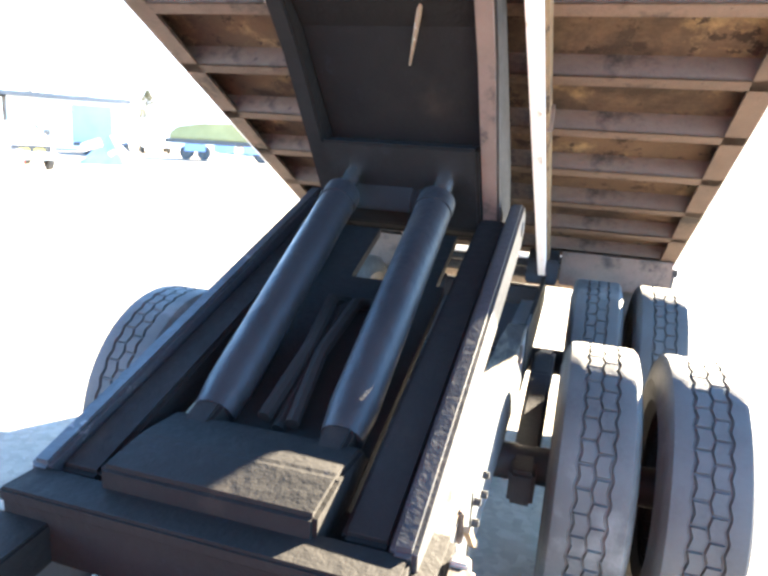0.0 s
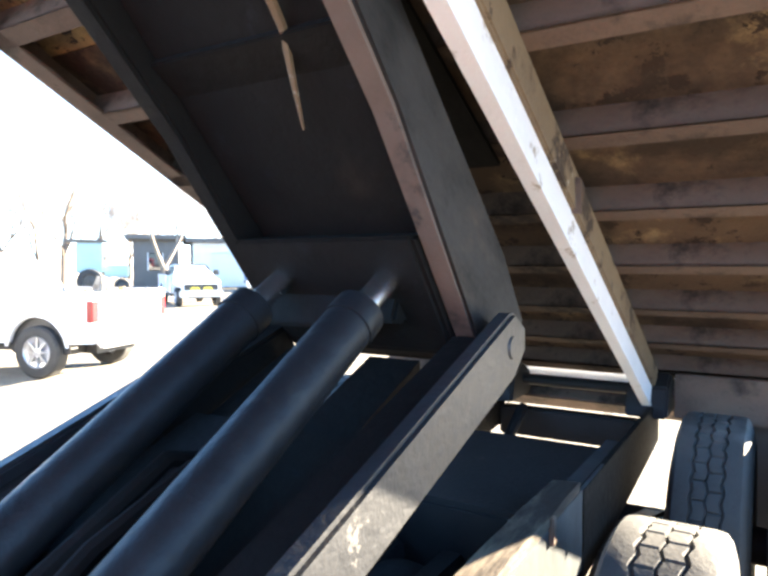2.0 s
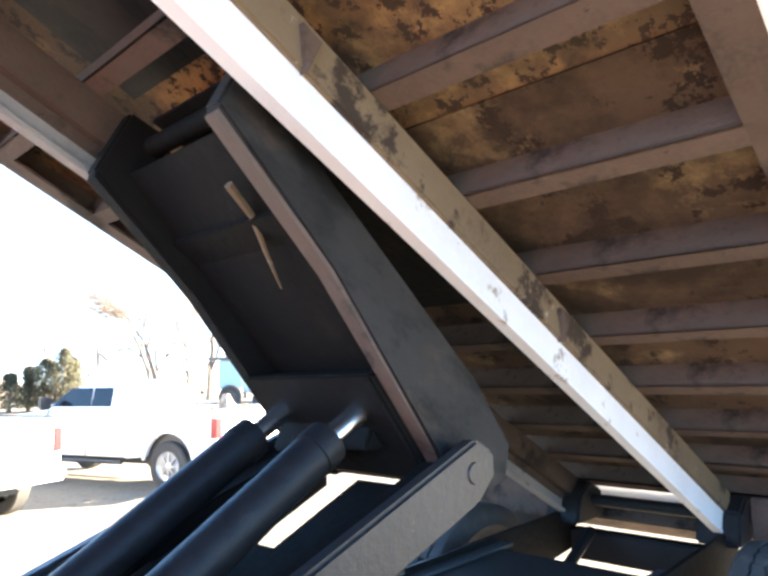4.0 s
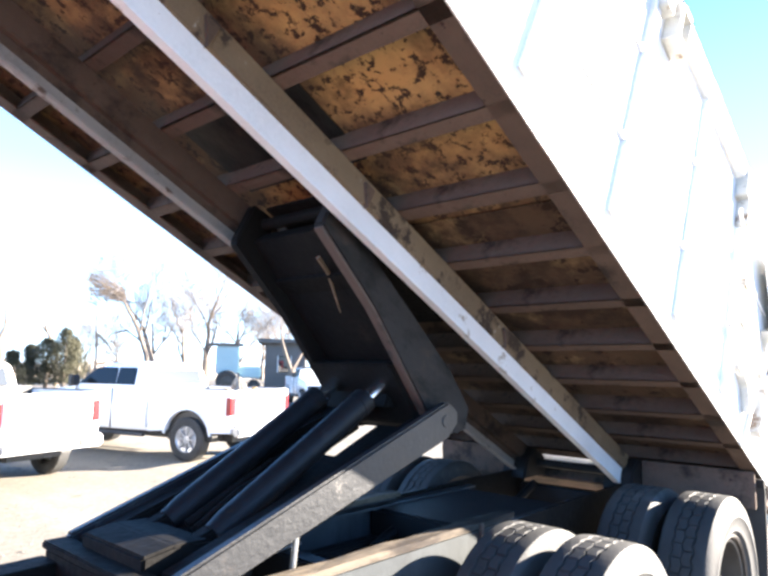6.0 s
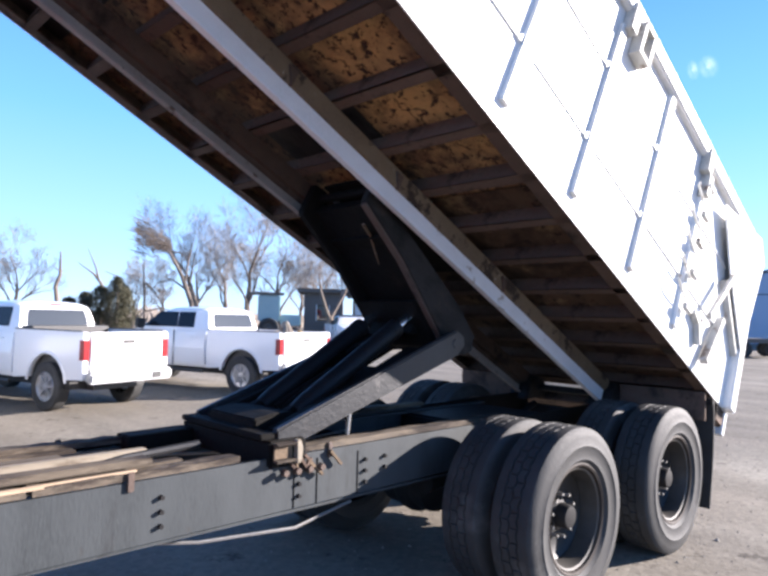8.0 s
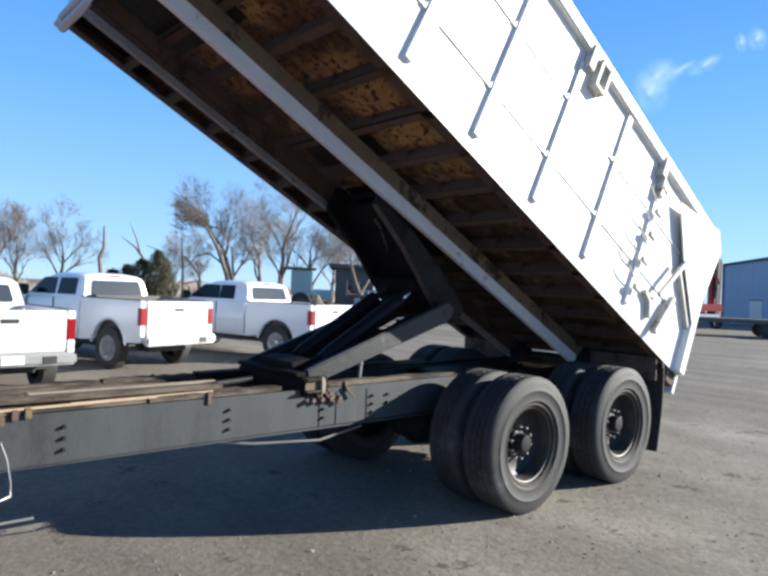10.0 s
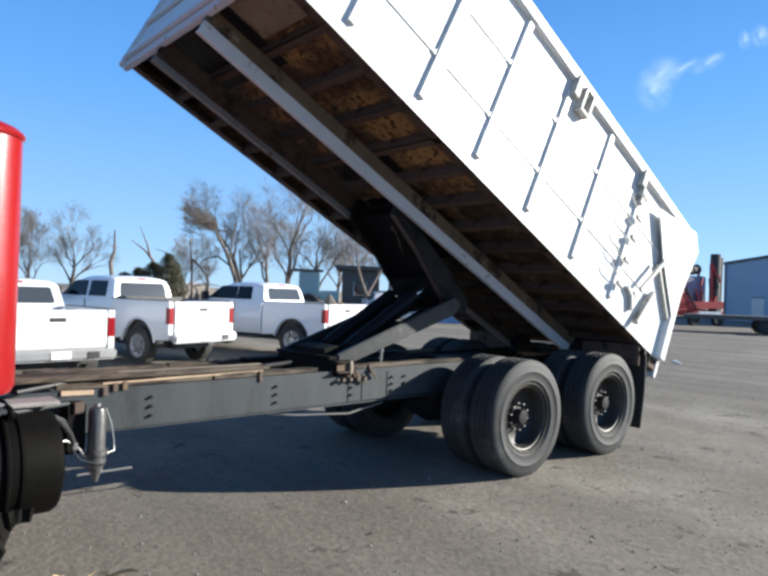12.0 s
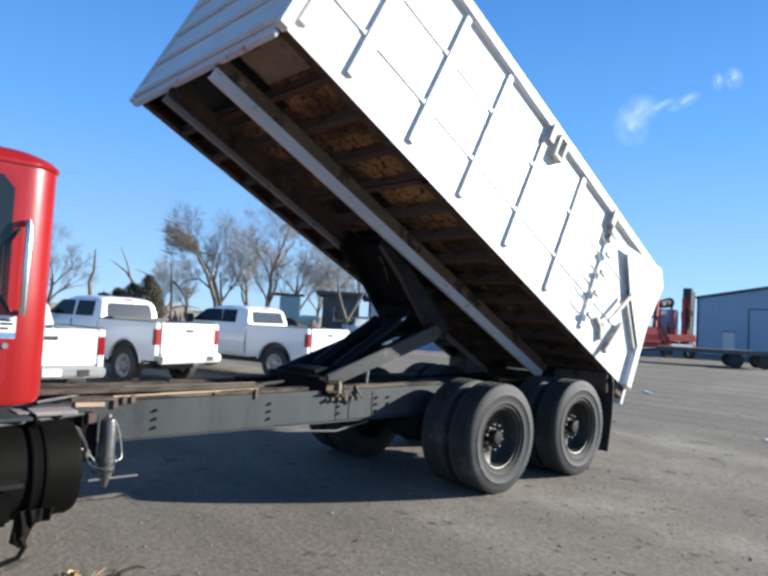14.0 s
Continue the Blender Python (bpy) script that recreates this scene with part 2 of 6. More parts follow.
BLUEBOX = material("light_blue_painted_steel", (0.11, 0.19, 0.36), (0.17, 0.26, 0.44), 1.0, 0.5, bump=0.0)
YELLOW = material("yellow_paint", (0.60, 0.44, 0.04), (0.75, 0.58, 0.08), 2.0, 0.5, bump=0.0)
TARPBLUE = material("faded_blue_tarp", (0.10, 0.20, 0.36), (0.16, 0.28, 0.44), 2.0, 0.6, bump=0.02, grain=6)
OLIVE = material("faded_olive_tarp", (0.12, 0.11, 0.045), (0.21, 0.19, 0.08), 1.0, 0.8, bump=0.01)
TEAL = material("pale_teal_paint", (0.24, 0.36, 0.37), (0.36, 0.47, 0.47), 1.0, 0.5, bump=0.0)
LABELWHITE = material("white_sticker", (0.70, 0.72, 0.75), (0.82, 0.83, 0.85), 8.0, 0.4, bump=0.0)


def ground_material():
    m = material("grey_gravel_yard", (0.157, 0.139, 0.114), (0.229, 0.206, 0.172), 0.55, 0.9, bump=0.012, grain=22.0, gloss=0.15, stain=(0.300, 0.278, 0.235), stain_scale=0.30, stain_at=0.52, stain_soft=0.22, fleck=(0.113, 0.100, 0.083), fleck_scale=2.2, fleck_at=0.60)
    t = m.node_tree
    bs = t.nodes["Principled BSDF"]
    src = bs.inputs["Base Color"].links[0].from_socket
    co = t.nodes.new("ShaderNodeTexCoord")
    vo = t.nodes.new("ShaderNodeTexVoronoi")
    vo.inputs["Scale"].default_value = 24
    t.links.new(co.outputs["Object"], vo.inputs["Vector"])
    hv = t.nodes.new("ShaderNodeSeparateColor")
    t.links.new(vo.outputs["Color"], hv.inputs[0])
    mr = t.nodes.new("ShaderNodeMapRange")
    mr.inputs["To Min"].default_value, mr.inputs["To Max"].default_value = 0.87, 1.13
    t.links.new(hv.outputs[0], mr.inputs["Value"])
    hs = t.nodes.new("ShaderNodeHueSaturation")
    t.links.new(mr.outputs[0], hs.inputs["Value"])
    t.links.new(src, hs.inputs["Color"])
    mp = t.nodes.new("ShaderNodeMapping")
    mp.inputs["Rotation"].default_value = (0, 0, radians(-52))
    mp.inputs["Scale"].default_value = (1.3, 0.10, 1)
    t.links.new(co.outputs["Object"], mp.inputs["Vector"])
    ns = t.nodes.new("ShaderNodeTexNoise")
    ns.inputs["Scale"].default_value, ns.inputs["Detail"].default_value = 0.8, 4
    t.links.new(mp.outputs[0], ns.inputs["Vector"])
    nr = t.nodes.new("ShaderNodeMapRange")
    nr.inputs["From Min"].default_value, nr.inputs["From Max"].default_value = 0.35, 0.68
    nr.inputs["To Min"].default_value, nr.inputs["To Max"].default_value = 0.86, 1.16
    t.links.new(ns.outputs["Fac"], nr.inputs["Value"])
    h2 = t.nodes.new("ShaderNodeHueSaturation")
    t.links.new(nr.outputs[0], h2.inputs["Value"])
    t.links.new(hs.outputs[0], h2.inputs["Color"])
    t.links.new(h2.outputs[0], bs.inputs["Base Color"])
    return m


GROUND = ground_material()


# ---- mesh helpers ----
def part(name, bm, mat, parent=None, label="", smooth=False, data=None):
    """Links a bmesh (or a mesh that is already there) as one object under parent."""
    if data is None:
        data = bpy.data.meshes.new(name)
        bmesh.ops.recalc_face_normals(bm, faces=bm.faces)
        bm.to_mesh(data)
        bm.free()
        data.materials.append(mat)
        if smooth:
            data.shade_smooth()
            data.set_sharp_from_angle(angle=radians(38))
    ob = new(name, data)
    if parent:
        ob.parent = parent
    if label:
        tagged(ob, label)
    return ob


def slab(bm, x0, x1, y0, y1, z0, z1, bevel=0.0):
    vs = [bm.verts.new((x, y, z)) for x in (x0, x1) for y in (y0, y1) for z in (z0, z1)]
    fs = [bm.faces.new([vs[i] for i in q]) for q in ((0, 1, 3, 2), (4, 6, 7, 5), (0, 4, 5, 1), (2, 3, 7, 6), (0, 2, 6, 4), (1, 5, 7, 3))]
    if bevel:
        es = list({e for f in fs for e in f.edges})
        bmesh.ops.bevel(bm, geom=es, offset=bevel, segments=2, affect="EDGES")
    return bm


def prism(bm, pts, y0, y1, bevel=0.0):
    """A plate with the outline pts in x and z, from y0 to y1."""
    a = [bm.verts.new((x, y0, z)) for x, z in pts]
    b = [bm.verts.new((x, y1, z)) for x, z in pts]
    fs = [bm.faces.new(a), bm.faces.new(b[::-1])]
    n = len(pts)
    for i in range(n):
        fs.append(bm.faces.new((a[i], b[i], b[(i + 1) % n], a[(i + 1) % n])))
    if bevel:
        es = list({e for f in fs for e in f.edges})
        bmesh.ops.bevel(bm, geom=es, offset=bevel, segments=2, affect="EDGES")
    return bm


def bar(bm, p0, p1, w, h, up=(0, 0, 1), bevel=0.0):
    """A square bar from p0 to p1, w across and h along up."""
    p0, p1 = Vector(p0), Vector(p1)
    d = (p1 - p0).normalized()
    s = d.cross(Vector(up)).normalized()
    u = s.cross(d)
    vs = []
    for p in (p0, p1):
        for a, b in ((-1, -1), (1, -1), (1, 1), (-1, 1)):
            vs.append(bm.verts.new(p + s * a * w / 2 + u * b * h / 2))
    fs = [bm.faces.new(vs[:4][::-1]), bm.faces.new(vs[4:])]
    for i in range(4):
        j = (i + 1) % 4
        fs.append(bm.faces.new((vs[i], vs[j], vs[4 + j], vs[4 + i])))
    if bevel:
        es = list({e for f in fs for e in f.edges})
        bmesh.ops.bevel(bm, geom=es, offset=bevel, segments=2, affect="EDGES")
    return bm


def tube(bm, pts, radii, seg=10, caps=True):
    """A round tube through pts with a radius at each."""
    pts = [Vector(p) for p in pts]
    rings = []
    for i, p in enumerate(pts):
        d = (pts[min(i + 1, len(pts) - 1)] - pts[max(i - 1, 0)]).normalized()
        a = d.orthogonal().normalized() if i == 0 else (rings[-1][1] - d * rings[-1][1].dot(d)).normalized()
        b = d.cross(a)
        r = radii[i] if hasattr(radii, "__len__") else radii
        rings.append(([bm.verts.new(p + (a * math.cos(k * math.tau / seg) + b * math.sin(k * math.tau / seg)) * r) for k in range(seg)], a))
    for (q, _), (w, _) in zip(rings, rings[1:]):
        for k in range(seg):
            bm.faces.new((q[k], q[(k + 1) % seg], w[(k + 1) % seg], w[k]))
    if caps:
        bm.faces.new(rings[0][0][::-1])
        bm.faces.new(rings[-1][0])
    return bm


def lathe(bm, profile, seg, axis="y", wob=None):
    """Turns a profile of (radius, along) about the axis. wob(i, j) shifts ring j at step i along the axis."""
    cols = []
    for i in range(seg):
        a = math.tau * i / seg
        col = []
        for j, (r, l) in enumerate(profile):
            l2 = l + (wob(i, j) if wob else 0)
            col.append(bm.verts.new((r * math.cos(a), l2, r * math.sin(a)) if axis == "y" else ((l2, r * math.cos(a), r * math.sin(a)) if axis == "x" else (r * math.cos(a), r * math.sin(a), l2))))
        cols.append(col)
    for i in range(seg):
        c, d = cols[i], cols[(i + 1) % seg]
        for j in range(len(profile) - 1):
            bm.faces.new((c[j], d[j], d[j + 1], c[j + 1]))
    return bm


def mesh_of(name, bm, mat, smooth=False):
    me = bpy.data.meshes.new(name)
    bmesh.ops.recalc_face_normals(bm, faces=bm.faces)
    bm.to_mesh(me)
    bm.free()
    me.materials.append(mat)
    if smooth:
        me.shade_smooth()
        me.set_sharp_from_angle(angle=radians(38))
    return me


def empty(name, m, label, category, group=""):
    ob = new(name)
    ob.matrix_basis = m
    return tagged(ob, label, category, group)


B = bmesh.new

# ---- ground ----
bm = B()
N = 40
for i in range(N + 1):
    for j in range(N + 1):
        x, y = -1200 + 2400 * i / N, -1200 + 2400 * j / N
        bm.verts.new((x, y, 0))
bm.verts.ensure_lookup_table()
for i in range(N):
    for j in range(N):
        a = i * (N + 1) + j
        bm.faces.new([bm.verts[k] for k in (a, a + N + 1, a + N + 2, a + 1)])
ground = part("ground", bm, GROUND)
tagged(ground, "grey-brown packed gravel yard with fine stones", "ground", kind="structure")

# ---- the dump truck ----
truck = empty("dump_truck", Matrix(), "red tandem-axle dump truck with its white box raised", "truck")
TILT = radians(27.25)
HINGE = (2.042, 0, 0.841)
BOX_L, BOX_H, BOX_W = 6.07, 1.89, 1.22

# chassis rails
rail_pts = [(-6.2, 0.70), (-6.2, 0.965), (1.98, 1.0), (1.98, 0.80), (1.2, 0.735)]
for side in (-1, 1):
    bm = B()
    y0 = side * 0.43
    inner = y0 - side * 0.012
    prism(bm, rail_pts, *sorted((y0, inner)))
    for za, zb in ((0.70, 0.714), (0.955, 0.969)):
        slab(bm, -6.2, 1.2, *sorted((inner, y0 - side * 0.09)), za, zb)
    rail = part("chassis_rail", bm, RAIL, truck, "faded blue-grey steel frame rail")
    # Black sheath puts the shade over the rail's rear end into colour.
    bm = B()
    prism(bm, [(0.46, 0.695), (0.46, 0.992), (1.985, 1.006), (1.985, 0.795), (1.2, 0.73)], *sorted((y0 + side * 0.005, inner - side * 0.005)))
    part("rail_rear_sheath", bm, DEEPBLACK, rail, "black sheath for the shade over the rail end")
    # bolt heads in threes
    heads = bmesh.new()
    bmesh.ops.create_cone(heads, cap_ends=True, segments=8, radius1=0.012, radius2=0.010, depth=0.018, matrix=pose(0, 0, 0, 90, 0, 0))
    bolt = mesh_of("bolt", heads, GREASY)
    for bx in (-3.05, -2.10, -1.38, -0.93, -0.78):
        for bz in ((0.78, 0.84, 0.90) if bx not in (-0.78,) else (0.84, 0.90)):
            ob = part("bolt", None, None, rail, data=bolt)
            ob.location = (bx, y0 + side * 0.01, bz)
    # worn timber on the rail, in lengths
    for xa, xb, h in ((-3.62, -2.62, 0.024), (-2.60, -1.72, 0.028), (-1.42, 0.42, 0.028)):
        bm = B()
        k = 12
        prev = None
        rnd = random.Random(int((xa + 9) * 50) + side)
        for i in range(k + 1):
            x = xa + (xb - xa) * i / k
            zt = 0.985 + (x + 3.2) * 0.004
            ring = [bm.verts.new((x, y0 - side * 0.085 + rnd.uniform(-.004, .004), zt)), bm.verts.new((x, y0 + side * rnd.uniform(0.0, 0.006), zt)), bm.verts.new((x, y0 + side * rnd.uniform(-0.006, 0.004), zt + h + rnd.uniform(-.006, .006))), bm.verts.new((x, y0 - side * 0.085, zt + h + rnd.uniform(-.005, .005)))]
            if prev:
                for a in range(4):
                    bm.faces.new((prev[a], prev[(a + 1) % 4], ring[(a + 1) % 4], ring[a]))
            else:
                bm.faces.new(ring)
            prev = ring
        bm.faces.new(prev[::-1])
        part("rail_timber", bm, TIMBER, truck, "weathered tan timber strip on the rail")
    # welded seams across the rail
    for bx in (-1.41, -1.265, -0.985):
        part("weld_seam", slab(B(), bx, bx + 0.007, *sorted((y0, y0 + side * 0.004)), 0.722, 0.955, 0.002), DEEPBLACK, rail)
    # small clips that hold the timber
    for bx in (-2.25, -1.2, 0.1):
        bm = B()
        slab(bm, bx, bx + 0.03, *sorted((y0, y0 + side * 0.014)), 0.945, 1.025, 0.004)
        part("timber_clip", bm, FLANGE, truck)

for x in (-3.6, -2.3, -0.6, 0.68, 1.9):
    bm = B()
    slab(bm, x, x + 0.1, -0.415, 0.415, 0.74, 0.90, 0.01)
    part("crossmember", bm, GREASY, truck)
# drive shaft and pipes between the rails
part("drive_shaft", tube(B(), [(-3.5, 0, 0.74), (-0.25, 0, 0.56)], 0.055, 12), GREASY, truck, smooth=True)
part("air_hose", tube(B(), [(-2.4, -0.25, 0.72), (-1.9, -0.40, 0.66), (-1.4, -0.44, 0.63), (-1.0, -0.40, 0.68)], 0.008, 6), STEEL, truck, smooth=True)
for y in (-0.2, 0.18):
    part("brake_pipe", tube(B(), [(-2.6, y, 0.90), (-1.8, y + 0.03, 0.93), (-1.3, y - 0.04, 0.90), (-0.5, y, 0.93)], 0.009, 6), STEEL, truck, smooth=True)
# suspension beam and axles
for side in (-1, 1):
    bm = B()
    prism(bm, [(-0.15, 0.40), (0.55, 0.52), (0.83, 0.52), (1.53, 0.40), (1.53, 0.54), (0.85, 0.72), (0.53, 0.72), (-0.15, 0.54)], *sorted((side * 0.46, side * 0.56)), bevel=0.015)
    part("walking_beam", bm, GREASY, truck)
for x in (0, 1.38):
    part("axle", tube(B(), [(x, -1.0, 0.51), (x, -0.3, 0.51), (x, -0.18, 0.52), (x, 0.18, 0.52), (x, 0.3, 0.51), (x, 1.0, 0.51)], [0.075, 0.075, 0.2, 0.2, 0.075, 0.075], 16), GREASY, truck, smooth=True)


# dark running gear between the rails
bm = B()
slab(bm, 0.22, 1.12, -0.412, 0.412, 0.60, 0.90, 0.02)
part("suspension_crossmember", bm, GREASY, truck, "greasy black suspension crossmember")
for x in (0.0, 1.38):
    bm = B()
    bmesh.ops.create_uvsphere(bm, u_segments=16, v_segments=10, radius=0.24, matrix=Matrix.Translation((x, 0, 0.53)) @ Matrix.Diagonal((0.9, 0.8, 1.0, 1)))
    part("differential", bm, GREASY, truck, smooth=True)
    for y in (-0.30, 0.30):
        part("brake_chamber", tube(B(), [(x - 0.30, y, 0.60), (x - 0.12, y, 0.62)], 0.085, 14), GREASY, truck, smooth=True)
    part("torque_rod", tube(B(), [(x + 0.02, 0.2, 0.74), (x + 0.45, 0.25, 0.86)], 0.03, 8), GREASY, truck, smooth=True)
for y in (-0.33, -0.1, 0.12, 0.33):
    part("spring_pack", slab(B(), -0.55, 0.2, y - 0.045, y + 0.045, 0.66, 0.76, 0.015), GREASY, truck)

# wheels: tyre with zigzag grooves, dished rim, hub and nuts
def tyre_mesh():
    """A tyre turned as one skin: smooth sidewalls, solid shoulder ribs and two staggered rows of tread blocks."""
    bm = B()
    blocks = 42
    steps = ((0.0, 0), (0.42, 0), (0.84, 0), (0.875, 1), (0.965, 1))
    # radius, y, zigzag, row shift, notched
    cols = [(0.295, -0.105, 0, 0, 0), (0.325, -0.126, 0, 0, 0), (0.332, -0.133, 0, 0, 0), (0.340, -0.131, 0, 0, 0), (0.40, -0.141, 0, 0, 0), (0.408, -0.146, 0, 0, 0), (0.416, -0.141, 0, 0, 0), (0.455, -0.137, 0, 0, 0), (0.492, -0.126, 0, 0, 0), (0.508, -0.113, 0, 0, 0), (0.512, -0.090, 0, 0, 0), (0.512, -0.058, 1, 0, 0), (0.501, -0.055, 1, 0, 0), (0.501, -0.048, 1, 0, 0), (0.512, -0.045, 1, 0, 1), (0.512, -0.005, 1, 0, 1), (0.501, -0.003, 1, 0, 0), (0.501, 0.003, -1, 0.5, 0), (0.512, 0.005, -1, 0.5, 1), (0.512, 0.045, -1, 0.5, 1), (0.501, 0.048, -1, 0.5, 0), (0.501, 0.055, -1, 0.5, 0), (0.512, 0.058, -1, 0.5, 0)]
    cols += [(r, -y, 0, 0, 0) for r, y, *_ in cols[10::-1]]
    rings = []
    for k in range(blocks):
        for i, (f, low) in enumerate(steps):
            ring = []
            for r, y, zig, shift, cut in cols:
                ang = math.tau * (k + f + shift) / blocks
                rr = r - 0.010 if (cut and low) else r
                yy = y + zig * (0.005 if i == 1 else -0.004)
                ring.append(bm.verts.new((rr * math.cos(ang), yy, rr * math.sin(ang))))
            rings.append(ring)
    for u, v in zip(rings, rings[1:] + rings[:1]):
        for i in range(len(cols) - 1):
            bm.faces.new((u[i], u[i + 1], v[i + 1], v[i]))
    bmesh.ops.recalc_face_normals(bm, faces=bm.faces)
    me = mesh_of("tyre", bm, TYRE, smooth=True)
    me.set_sharp_from_angle(angle=radians(38))
    return me


def rim_mesh():
    # dish towards -y
    prof = [(0.285, 0.05), (0.285, 0.012), (0.255, 0.012), (0.23, 0.032), (0.15, 0.037), (0.0, 0.037)]
    return mesh_of("rim", lathe(B(), prof, 40), RIM, smooth=True)


def barrel_mesh():
    prof = [(0.285, 0.008), (0.285, -0.085), (0.283, -0.10), (0.27, -0.095), (0.262, -0.05), (0.255, 0.008)]
    return mesh_of("rim_barrel", lathe(B(), prof, 40), BARREL, smooth=True)


def lip_mesh():
    prof = [(0.318, -0.098), (0.318, -0.112), (0.303, -0.119), (0.291, -0.113), (0.287, -0.09), (0.296, -0.086)]
    return mesh_of("rim_edge", lathe(B(), prof, 48), RIMLIP, smooth=True)


def hub_mesh():
    prof = [(0.088, 0.045), (0.088, 0.005), (0.070, -0.005), (0.067, -0.06), (0.060, -0.072), (0.035, -0.076), (0.0, -0.076)]
    return mesh_of("hub", lathe(B(), prof, 20), GREASY, smooth=True)


bm = B()
bmesh.ops.create_cone(bm, cap_ends=True, segments=6, radius1=0.012, radius2=0.009, depth=0.06, matrix=pose(0, 0, 0, 90, 0, 0))
NUT = mesh_of("wheel_nut", bm, STEEL)
TYRE_ME, RIM_ME, BARREL_ME, LIP_ME, HUB_ME = tyre_mesh(), rim_mesh(), barrel_mesh(), lip_mesh(), hub_mesh()
for x in (0, 1.38):
    for side in (-1, 1):
        for y, outer in ((1.085, True), (0.745, False)):
            wheel = part("wheel", None, None, truck, "worn dual truck tyre on a black dished rim" if outer else "worn inner dual truck tyre", data=TYRE_ME)
            wheel.location = (x, side * y, 0.512)
            turn = random.Random(x * 7 + side + y).uniform(0, 360)
            wheel.rotation_euler = (0, radians(turn), 0) if side < 0 else (0, radians(turn), radians(180))
            flip = 1 if outer else -1
            rim = part("rim", None, None, wheel, data=RIM_ME)
            rim.scale = (1, flip, 1)
            if outer:
                part("rim_edge", None, None, wheel, "dark rusty rim edge", data=LIP_ME)
                part("rim_barrel", None, None, wheel, "dusty grey rim barrel", data=BARREL_ME)
                part("hub", None, None, wheel, data=HUB_ME)
                for k in range(10):
                    a = math.tau * k / 10
                    ob = part("wheel_nut", None, None, wheel, data=NUT)
                    ob.location = (0.120 * math.cos(a), 0.0, 0.120 * math.sin(a))
# mud flaps
for side in (-1, 1):
    bm = B()
    k = 6
    grid = [[bm.verts.new((2.06 + 0.03 * math.sin(i * 0.6) - 0.012 * i + d, side * (0.62 + 0.61 * j), 1.10 - 0.84 * i / k)) for j in range(2)] for d in (0, 0.012) for i in range(k + 1)]
    f, g = grid[:k + 1], grid[k + 1:]
    for q in (f, g):
        for i in range(k):
            bm.faces.new((q[i][0], q[i][1], q[i + 1][1], q[i + 1][0]))
    rim_loop = [r[1] for r in f] + [r[0] for r in f[::-1]]
    rim_back = [r[1] for r in g] + [r[0] for r in g[::-1]]
    for i in range(len(rim_loop)):
        j = (i + 1) % len(rim_loop)
        bm.faces.new((rim_loop[i], rim_loop[j], rim_back[j], rim_back[i]))
    part("mud_flap", bm, MUDFLAP, truck, "black rubber mud flap")
    bm = B()
    bar(bm, (2.03, side * 0.42, 1.08), (2.03, side * 1.24, 1.08), 0.04, 0.05)
    part("flap_bracket", bm, GREASY, truck)
# dark aprons beside the hinge
for side in (-1, 1):
    bm = B()
    slab(bm, 1.955, 1.985, *sorted((side * 0.51, side * 1.20)), 0.93, 1.155, 0.006)
    part("rear_apron", bm, RUST, truck, "dark rusty apron above the mud flap")
# rear hinge blocks
for side in (-1, 1):
    bm = B()
    prism(bm, [(1.78, 0.95), (2.12, 0.95), (2.10, 1.10), (1.96, 1.16), (1.84, 1.10)], *sorted((side * 0.30, side * 0.50)), bevel=0.012)
    part("hinge_block", bm, GREASY, truck, "greasy dark rear hinge block")
part("hinge_pin", tube(B(), [(2.0, -0.55, 1.05), (2.0, 0.55, 1.05)], 0.03, 12), GREASY, truck, smooth=True)

# ---- scissor hoist ----
bm = B()
slab(bm, -1.70, -1.48, -0.455, 0.42, 0.94, 1.07, 0.012)
slab(bm, -1.72, -1.62, -0.40, 0.40, 1.07, 1.10, 0.006)
base = part("hoist_base", bm, DEEPBLACK, truck, "greasy black hoist base box")
# open channel end with a bright worn bracket beside it
end = part("channel_end", slab(B(), -1.685, -1.575, -0.466, -0.4565, 0.985, 1.052, 0.003), TANRUST, base, "weathered tan channel end")
for z0, z1 in ((0.972, 0.984), (1.053, 1.064)):
    part("channel_flange", slab(B(), -1.69, -1.57, -0.500, -0.4565, z0, z1, 0.003), TIMBER, end)
part("end_bracket", prism(B(), [(-1.565, 0.955), (-1.535, 0.96), (-1.528, 1.03), (-1.545, 1.075), (-1.568, 1.07)], -0.492, -0.4565, 0.004), OLDPLANK, base, "worn pale bracket with bolts")
for k in range(4):
    bm = B()
    bmesh.ops.create_cone(bm, cap_ends=True, segments=8, radius1=0.02, radius2=0.016, depth=0.03, matrix=pose(-1.62 + 0.075 * k, -0.47, 0.915, 90, 0, 0))
    part("base_bolt", bm, FLANGE, base)
rnd = random.Random(4)
for k in range(7):
    x0, z0 = rnd.uniform(-1.62, -1.30), rnd.uniform(0.95, 0.99)
    part("rusty_bracket", bar(B(), (x0, -0.452, z0), (x0 + rnd.uniform(-0.06, 0.10), -0.458, z0 - rnd.uniform(0.02, 0.09)), rnd.uniform(0.012, 0.03), 0.014), RUST if k % 3 else TANRUST, base)
KNEE = Vector((-0.14, 0, 1.49))
